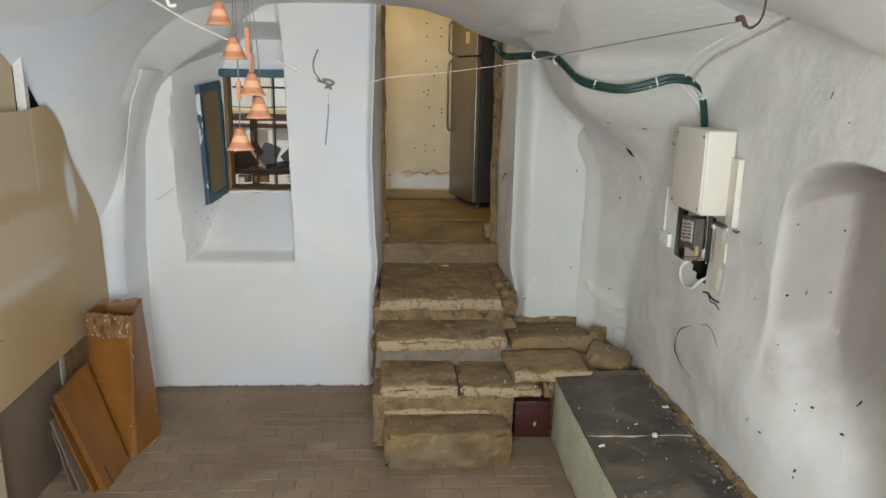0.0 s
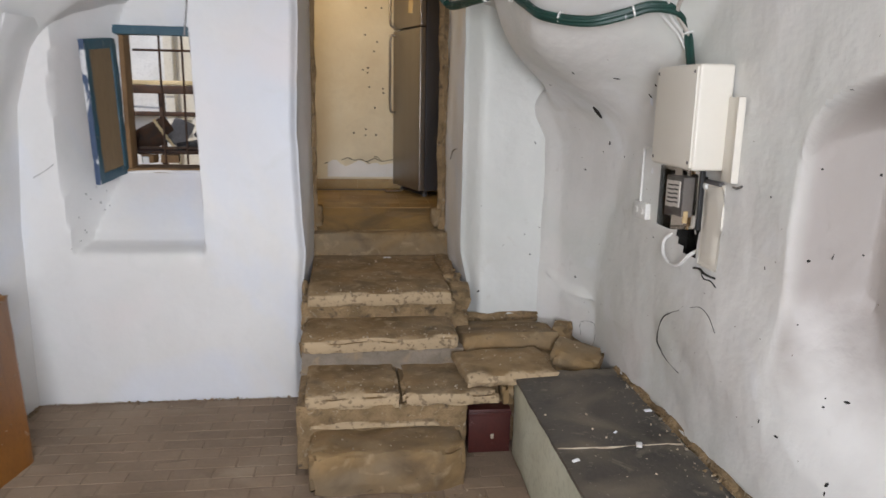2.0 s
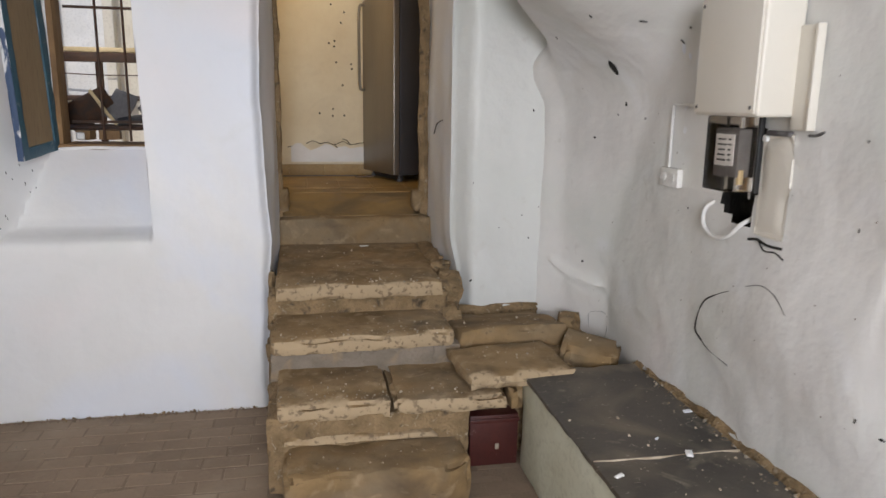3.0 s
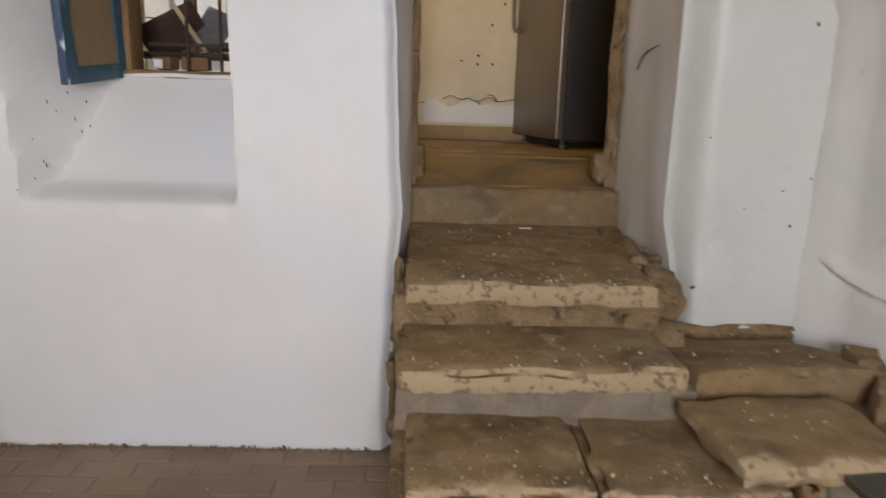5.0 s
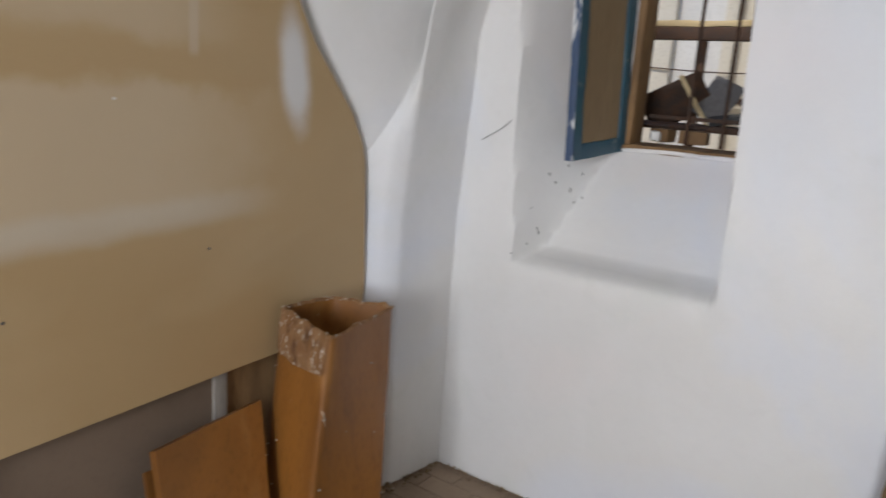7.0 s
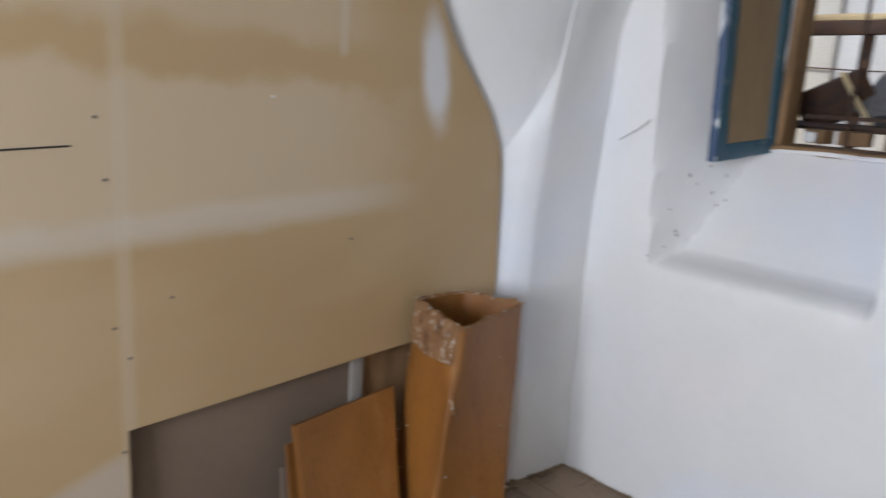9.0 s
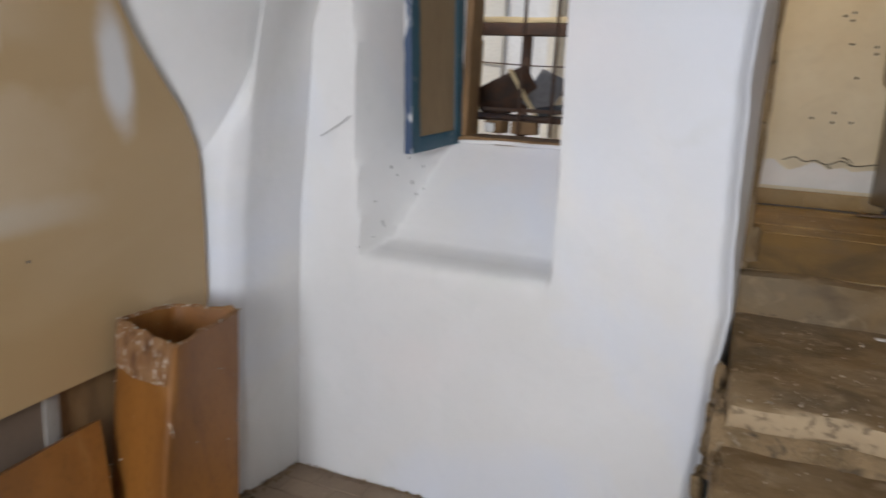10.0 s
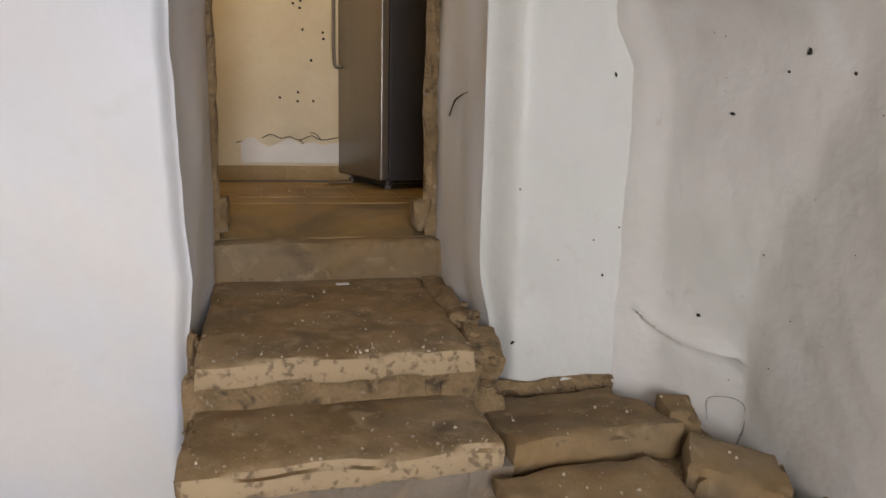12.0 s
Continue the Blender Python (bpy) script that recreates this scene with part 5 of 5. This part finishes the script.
# ---- window ----
window = tagged(thing("window_1", "small barred window with a blue painted frame", "window", (0, 0, 0)), kind="structure")
part("lintel", rough_block((0.56, 0.06, 0.062), (-0.965, 5.685, 2.352), cuts=0.03, amount=0.003, seed=1, chip=0.01, bevel=0.005), BLUE, window)
part("side_post", block((0.045, 0.14, 0.90), (-1.195, 5.775, 1.90), bevel=0.004), WOOD, window, "bare brown wooden reveal")
part("side_post", block((0.05, 0.14, 0.90), (-0.69, 5.775, 1.90), bevel=0.004), WOOD, window, "bare brown wooden reveal")
part("sill_board", rough_block((0.56, 0.30, 0.035), (-0.95, 5.83, 1.452), cuts=0.04, amount=0.003, seed=6, chip=0.01, bevel=0.006), WOOD, window, "weathered wooden sill")
part("sill_edge", rough_block((0.50, 0.02, 0.018), (-0.95, 5.685, 1.445), cuts=0.02, amount=0.006, seed=8, chip=0.01, bevel=0.004), PLASTER, window, "flaking white paint edge")
bars = tagged(thing("window_bars", "black iron window bars", "window bars", (0, 0, 0)), kind="structure")
for x in (-1.015, -0.865):
    part("bar", pipe([(x, 5.95, 1.47), (x, 5.95, 2.34)], 0.008, 8), IRON, bars)
for z in (2.245, 1.585):
    part("cross_bar", block((0.50, 0.012, 0.016), (-0.94, 5.955, z), bevel=0.002), IRON, bars)

shutter = thing("window_shutter", "open blue window shutter with a plywood panel and chipped edge", "shutter", (-1.205, 5.725, 1.432))
shutter.rotation_euler = (0, radians(5.0), radians(261.4))
W, HT = 0.40, 0.87
for name, size, at in (("stile", (0.062, 0.03, HT), (W - 0.031, 0, HT / 2)), ("stile", (0.062, 0.03, HT), (0.031, 0, HT / 2)), ("rail", (W - 0.124, 0.028, 0.065), (W / 2, 0, 0.0325)), ("rail", (W - 0.124, 0.028, 0.065), (W / 2, 0, HT - 0.0325))):
    part(name, rough_block(size, at, cuts=0.03, amount=0.0015, seed=at[0] * 30, chip=0.006, bevel=0.004), BLUE, shutter)
part("panel", block((W - 0.12, 0.008, HT - 0.12), (W / 2, 0, HT / 2), bevel=0), PLY, shutter, "plain plywood panel")
part("worn_edge", rough_block((0.012, 0.034, HT - 0.004), (W + 0.002, 0, HT / 2), cuts=0.012, amount=0.002, seed=3, chip=0.006, bevel=0.003), CHIPPED, shutter, "edge with paint worn to white")
for z in (0.15, 0.72):
    part("hinge", pipe([(0.0, 0.0, z), (0.0, 0.0, z + 0.07)], 0.009, 8), IRON, shutter)

# ---- outside the window ----
ground = structure("ground", block((60, 50, 0.2), (-4.0, 31.2, 0.55), bevel=0), DUST, "dusty courtyard ground", "ground")
facade = tagged(thing("courtyard_wall", "sunlit cream rendered wall across the courtyard", "wall", (0, 0, 0)), kind="structure")
part("wall", block((9.0, 0.25, 5.0), (-2.6, 9.6, 3.1), bevel=0.01), RENDER_WALL, facade)
for x, w in ((-2.35, 0.18), (-1.78, 0.10), (-1.52, 0.06)):
    part("pilaster", block((w, 0.14, 5.0), (x, 9.42, 3.1), bevel=0.01), RENDER_WALL, facade)
for x in (-2.05, -1.30):
    part("sheet_panel", block((0.42, 0.03, 2.6), (x, 9.44, 1.95), bevel=0.004), WHITE_PLASTIC, facade, "white sheet panel")
part("ledge", block((3.0, 0.10, 0.05), (-1.9, 9.38, 1.72), bevel=0.01), IRON, facade)
beam = thing("shelf_beam", "dark steel shelf beam with pale timber on it", "shelf", (-1.25, 6.42, 1.985))
part("beam", block((1.5, 0.06, 0.06), (0, 0, 0.0), bevel=0.004), IRON, beam)
part("plank", rough_block((1.5, 0.22, 0.035), (0, 0.10, 0.05), cuts=0.06, amount=0.004, seed=2, chip=0.01, bevel=0.005), SUNNY_WOOD, beam, "pale timber plank")
part("post", block((0.04, 0.04, 0.98), (0.10, 0.05, -0.50), bevel=0.003), IRON, beam)
part("post", block((0.05, 0.05, 1.36), (0.70, 0.05, -0.65), bevel=0.003), IRON, beam)
part("post", block((0.05, 0.05, 1.36), (-0.70, 0.05, -0.65), bevel=0.003), IRON, beam)
cupboard = thing("wooden_cupboard", "brown wooden board leaning under the shelf", "board", (-1.72, 6.62, 0.645))
part("board", block((0.50, 0.03, 1.30), (0, 0, 0.65), bevel=0.005), WOOD, cupboard)
part("edge", block((0.025, 0.04, 1.30), (0.255, -0.01, 0.65), bevel=0.004), SUNNY_WOOD, cupboard, "pale raw edge")
ledge = thing("junk_shelf", "rusty shelf of scrap outside the window", "shelf", (-1.1, 6.22, 1.545))
part("top", rough_block((1.2, 0.36, 0.03), (0, 0, 0), cuts=0.06, amount=0.004, seed=4, chip=0.01, bevel=0.005), IRON, ledge)
for x in (-0.55, 0.55):
    part("leg", block((0.04, 0.30, 0.90), (x, 0, -0.45), bevel=0.003), IRON, ledge)
for name, size, at, turn, mat, label in (
        ("scrap_sheet", (0.30, 0.012, 0.20), (-1.16, 6.20, 1.655), (25, -28, 12), IRON, "bent dark metal sheet"),
        ("scrap_sheet", (0.16, 0.012, 0.20), (-0.98, 6.24, 1.675), (-20, 22, -10), GREY_WIRE, "dull grey metal plate"),
        ("scrap_strip", (0.025, 0.010, 0.26), (-1.06, 6.14, 1.665), (12, -32, 0), SUNNY_WOOD, "pale bent strip"),
        ("scrap_sheet", (0.26, 0.14, 0.03), (-0.86, 6.18, 1.60), (8, -10, 14), BLACK, "flat dark scrap metal"),
        ("scrap_sheet", (0.12, 0.012, 0.12), (-0.80, 6.22, 1.66), (16, 48, 0), GREY_WIRE, "folded grey metal offcut"),
        ("wood_offcut", (0.12, 0.10, 0.06), (-1.00, 6.02, 1.505), (0, 0, 8), WOOD, "brown wood offcut"),
        ("wood_offcut", (0.10, 0.08, 0.06), (-1.14, 6.02, 1.505), (0, 0, -14), WOOD, "brown wood offcut"),
        ("white_offcut", (0.05, 0.06, 0.05), (-1.155, 5.96, 1.50), (0, 0, 20), WHITE_PLASTIC, "white plastic offcut"),
        ("white_offcut", (0.06, 0.08, 0.05), (-0.76, 6.03, 1.50), (0, 0, 6), WHITE_PLASTIC, "white plastic offcut")):
    scrap = thing(name, label + " lying outside the window", "scrap", at, "scrap outside the window")
    part("piece", rough_block(size, (0, 0, 0), turn, cuts=0.025, amount=0.004, seed=at[0] * 9, chip=0.006, bevel=0.004), mat, scrap)
part("wire", pipe([(-2.6, 9.34, 1.98), (-1.8, 9.33, 1.95), (-1.0, 9.34, 1.97)], 0.006, 5), IRON, facade)

# ---- clothes line and chime ----
line = thing("clothes_line", "sagging cord strung across the vault", "cord", (0, 0, 0))
part("pale_cord", pipe([(-0.90, 2.58, 2.705), (-0.6, 2.57, 2.531), (-0.5, 2.57, 2.479), (-0.30, 2.57, 2.395), (-0.10, 2.57, 2.31)], 0.0035, 6), ROPE, line)
part("thread", pipe([(-0.10, 2.57, 2.308), (-0.03, 2.57, 2.296), (0.03, 2.57, 2.30), (0.108, 2.57, 2.331), (0.30, 2.57, 2.352), (0.532, 2.57, 2.385), (0.63, 2.57, 2.404)], 0.0009, 5), ROPE, line, "thin pale thread")
part("grey_cord", pipe([(0.63, 2.57, 2.404), (0.80, 2.57, 2.440), (1.10, 2.57, 2.50), (1.33, 2.57, 2.545)], 0.0026, 6), GREY_WIRE, line)
knot = part("knot", pipe([(-0.125, 2.57, 2.318), (-0.085, 2.56, 2.305), (-0.10, 2.58, 2.295), (-0.07, 2.56, 2.312), (-0.105, 2.565, 2.322), (-0.08, 2.575, 2.29)], 0.005, 6), GREY_WIRE, line, "tangled wire knot")
part("tail", pipe([(-0.11, 2.57, 2.312), (-0.135, 2.57, 2.345), (-0.138, 2.57, 2.38), (-0.122, 2.57, 2.42)], 0.003, 6), GREY_WIRE, knot)
part("tail", pipe([(-0.09, 2.57, 2.24), (-0.094, 2.57, 2.18), (-0.104, 2.57, 2.10)], 0.0022, 6), GREY_WIRE, knot)
part("thread", pipe([(-0.09, 2.57, 2.30), (-0.09, 2.57, 2.24)], 0.0012, 5), ROPE, knot)
part("anchor", pipe([(1.31, 2.57, 2.55), (1.33, 2.57, 2.555), (1.345, 2.57, 2.53), (1.37, 2.57, 2.525), (1.40, 2.57, 2.56), (1.41, 2.57, 2.66)], [0.010, 0.008, 0.005, 0.004, 0.004], 8), IRON, line, "rusty hook and knot")

chime = thing("wind_chime", "terracotta bell wind chime hanging from the vault", "wind chime", (-0.27, 2.04, 2.78))
BELL = [(0.004, 0.062), (0.012, 0.058), (0.019, 0.040), (0.026, 0.022), (0.034, 0.006), (0.041, 0.0), (0.038, 0.0), (0.030, 0.008), (0.016, 0.038), (0.003, 0.054)]


def bell_mesh():
    bm = lathe([(r * 0.92, z * 0.95) for r, z in BELL], 24)
    for f in bm.faces:
        z = f.calc_center_median().z
        f.material_index = 1 if z < 0.004 or 0.026 < z < 0.033 else 0
    return finish(bm, "bell", [TERRACOTTA, PALE_CLAY])


bell_data = bell_mesh()
for x, y, z in ((-0.313, 2.03, 2.455), (-0.284, 2.05, 2.37), (-0.236, 2.03, 2.278), (-0.226, 2.06, 2.217), (-0.276, 2.04, 2.133)):
    bell = new("bell", bell_data)
    bell.parent = chime
    bell.location = (x + 0.27, y - 2.04, z - 2.78)
    part("cord", pipe([(0, 0, 0.06), (0.003, 0, 0.16), (-(x + 0.27) * 0.6, 2.04 - y, 2.78 - z)], 0.0016, 5), GREY_WIRE, bell)
for x, z, h, tilt in ((-0.245, 2.415, 0.075, 0), (-0.236, 2.36, 0.05, 4), (-0.274, 2.29, 0.05, 0), (-0.252, 2.545, 0.05, 6)):
    rod = part("clay_rod", block((0.012, 0.012, h), (x + 0.27, 0.0, z - 2.78), (0, tilt, 0), bevel=0.003), TERRACOTTA, chime, "slim terracotta rod")
    part("cord", pipe([(x + 0.27, 0, z - 2.78 + h / 2), (0, 0, 0)], 0.0014, 5, 0), GREY_WIRE, rod)
part("ring", pipe([(0.05 * math.cos(a), 0.05 * math.sin(a), -0.02) for a in np.linspace(0, 2 * math.pi, 13)], 0.004, 6, 2), WOOD, chime)
hook = thing("ceiling_hook", "old nails and wire ends in the vault", "hook", (-0.62, 2.60, 2.56))
part("nail", pipe([(0, 0, 0.30), (0.0, 0, 0.02), (0.03, 0, -0.01)], 0.006, 6), WHITE_PLASTIC, hook)

# ---- crumbs and dust ----
def drop(tree_list, x, y, z=1.4):
    best = None
    for tree in tree_list:
        hit = tree.ray_cast(Vector((x, y, z)), Vector((0, 0, -1)))
        if hit[0] is not None and (best is None or hit[0].z > best):
            best = hit[0].z
    return best


TREES = []
for ob, off in SUPPORTS:
    TREES.append(BVHTree.FromPolygons([v.co + off for v in ob.data.vertices], [tuple(p.vertices) for p in ob.data.polygons]))
rng = random.Random(11)


def crumbs(name, count, pick, size, mat, label, fixed=None):
    bm = bmesh.new()
    for i in range(count):
        x, y = pick()
        z = fixed if fixed is not None else drop(TREES, x, y)
        if z is None:
            continue
        r = size[0] * (size[1] / size[0]) ** (rng.random() ** 2.5)
        q = Euler((rng.random() * 6, rng.random() * 6, rng.random() * 6)).to_matrix()
        base = [Vector(v) for v in ((1, 0, 0), (-1, 0.1, 0), (0, 0.8, 0.1), (0.1, -0.9, 0), (0, 0, 0.7), (0.1, 0, -0.6))]
        vs = [bm.verts.new(q @ (v * r * rng.uniform(0.7, 1.2)) * 1.0 + Vector((x, y, z + r * 0.35))) for v in base]
        for a, b, c in ((0, 2, 4), (2, 1, 4), (1, 3, 4), (3, 0, 4), (2, 0, 5), (1, 2, 5), (3, 1, 5), (0, 3, 5)):
            bm.faces.new((vs[a], vs[b], vs[c]))
    return tagged(part(name, bm, mat, None, "", False), label, "crumbs", "", "stuff")


crumbs("plaster_crumbs", 420, lambda: (rng.uniform(0.02, 0.9), rng.uniform(4.0, 5.9)), (0.0015, 0.008), CRUMB, "pale plaster crumbs scattered on the steps")
crumbs("plaster_crumbs", 280, lambda: (rng.uniform(0.02, 0.9), rng.choice((4.64, 4.27, 4.99)) + abs(rng.gauss(0, 0.05))), (0.002, 0.009), CRUMB, "pale plaster crumbs along the worn step edges")
crumbs("plaster_crumbs", 110, lambda: (rng.uniform(0.95, 1.6), rng.uniform(4.35, 4.95)), (0.002, 0.009), CRUMB, "pale plaster crumbs on loose stones")
crumbs("plaster_crumbs", 170, lambda: (1.74 - abs(rng.gauss(0, 0.07)), rng.uniform(2.2, 4.2)), (0.002, 0.012), CRUMB, "plaster crumbs on the slate bench beside the wall")
crumbs("plaster_crumbs", 45, lambda: (rng.uniform(1.18, 1.72), rng.uniform(2.4, 3.8)), (0.002, 0.010), CRUMB, "plaster crumbs on black slate")
crumbs("plaster_crumbs", 130, lambda: (rng.uniform(-1.5, 1.1), rng.uniform(2.9, 5.15)), (0.002, 0.008), CRUMB, "pale crumbs on the tile floor", 0.004)
crumbs("earth_crumbs", 220, lambda: (rng.uniform(-1.65, -0.03), 5.205 - abs(rng.gauss(0, 0.012))), (0.003, 0.012), DUST, "earth crumbs along the foot of the wall", 0.003)
crumbs("wall_foot_crumbs", 240, lambda: (rng.uniform(-1.68, -0.03), 5.222 - abs(rng.gauss(0, 0.012))), (0.003, 0.012), MORTAR, "brown mortar crumbs along the foot of a white wall", 0.004)
crumbs("pier_foot_crumbs", 160, lambda: (-1.70 + abs(rng.gauss(0, 0.02)) - 0.06 * rng.random(), rng.uniform(4.78, 5.2)), (0.004, 0.016), MORTAR, "brown mortar crumbs round the foot of the pier", 0.003)
crumbs("stair_foot_crumbs", 150, lambda: (rng.uniform(0.03, 0.95), 3.95 - abs(rng.gauss(0, 0.035))), (0.003, 0.014), MORTAR, "brown mortar crumbs along the foot of the bottom step", 0.003)
crumbs("corner_crumbs", 150, lambda: (-0.02 + abs(rng.gauss(0, 0.025)), rng.uniform(3.98, 5.25)), (0.003, 0.013), MORTAR, "brown mortar crumbs along the stair's edge")
crumbs("bench_rubble", 240, lambda: (1.755 - abs(rng.gauss(0, 0.03)), rng.uniform(2.0, 4.3)), (0.003, 0.016), MORTAR, "crumbled brown mortar along the wall behind the bench")
crumbs("upper_crumbs", 60, lambda: (rng.uniform(0.05, 0.95), rng.uniform(6.1, 7.5)), (0.002, 0.007), CRUMB, "crumbs on the upper floor", UP + 0.004)
for x, y, s, turn in ((1.201, 3.338, 0.018, 20), (1.519, 3.45, 0.022, 70), (1.70, 3.78, 0.018, 10), (1.46, 3.58, 0.012, 40)):
    chip = tagged(part("plaster_chip", rough_block((s * 2.2, s * 1.3, s * 0.5), (0, 0, 0), cuts=0.008, amount=0.003, seed=x * 9, chip=0.006, bevel=0.004), PLASTER), "white plaster flake on black slate", "plaster chip", "plaster flakes")
    chip.matrix_world = pose(x, y, (drop(TREES, x, y) or 0.5) + s * 0.25, 0, 0, turn)
scrap = tagged(part("paper_scrap", block((0.055, 0.028, 0.004), (0, 0, 0), bevel=0.001), WHITE_PLASTIC), "small white paper scrap on the landing", "paper")
scrap.matrix_world = pose(0.534, 5.80, (drop(TREES, 0.534, 5.80) or 0.78) + 0.006, 2, 0, 8)
flake = tagged(part("brown_scrap", rough_block((0.16, 0.06, 0.015), (0, 0, 0), cuts=0.02, amount=0.008, seed=4, chip=0.01, bevel=0.004), DARK_BOARD), "crumpled brown scrap beside the fridge", "scrap")
flake.matrix_world = pose(0.66, 7.40, UP + 0.012, 0, 0, 20)

# ---- tiles, last ----
def tile_mesh(w, d, h, seed):
    bm = bmesh.new()
    bmesh.ops.create_cube(bm, size=1.0)
    bmesh.ops.scale(bm, vec=(w, d, h), verts=bm.verts)
    top = [e for e in bm.edges if all(v.co.z > 0 for v in e.verts)]
    bmesh.ops.bevel(bm, geom=top, offset=0.004, segments=1, affect="EDGES")
    r = random.Random(seed)
    for v in bm.verts:
        v.co.x += r.uniform(-0.003, 0.003)
        v.co.y += r.uniform(-0.003, 0.003)
        if v.co.z > 0:
            v.co.z += r.uniform(-0.0015, 0.001)
    return bm


pavers = [finish(tile_mesh(0.212, 0.106, 0.02, k), "floor_tile", TILE, False) for k in range(6)]
rest = bmesh.new()
row, y = 0, 2.95
rng = random.Random(5)
while y < 5.20:
    x = -1.86 + (0.108 if row % 2 else 0)
    while x < 1.12:
        if not (0.0 < x < 0.9 and y > 4.15):
            ob = new("floor_tile", pavers[rng.randrange(6)])
            ob.parent = floor
            ob.matrix_basis = pose(x, y, -0.0095 + rng.uniform(-0.0015, 0.001), rng.uniform(-0.3, 0.3), rng.uniform(-0.3, 0.3), rng.uniform(-1, 1))
        x += 0.2165
    y += 0.1105
    row += 1
row, y = 0, 2.95 - 0.1105
while y > 1.8:
    x = -1.86 + (0 if row % 2 else 0.108)
    while x < 1.12:
        b = tile_mesh(0.212, 0.106, 0.02, row)
        bmesh.ops.translate(b, vec=(x, y, -0.0095), verts=b.verts)
        merge(rest, b)
        x += 0.2165
    y -= 0.1105
    row += 1
tagged(part("floor_tiles", rest, TILE, floor, "", False), kind="stuff")
upper_tiles = [finish(tile_mesh(0.2495, 0.2495, 0.02, 20 + k), "floor_tile", YELLOW_TILE, False) for k in range(3)]
for i in range(10):
    for j in range(1, 6):
        ob = new("floor_tile", upper_tiles[(i * 3 + j) % 3])
        ob.parent = upper_floor
        ob.matrix_basis = pose(-0.45 + 0.25 * i, 6.315 + 0.25 * j, UP - 0.010 + rng.uniform(-0.001, 0.0005))
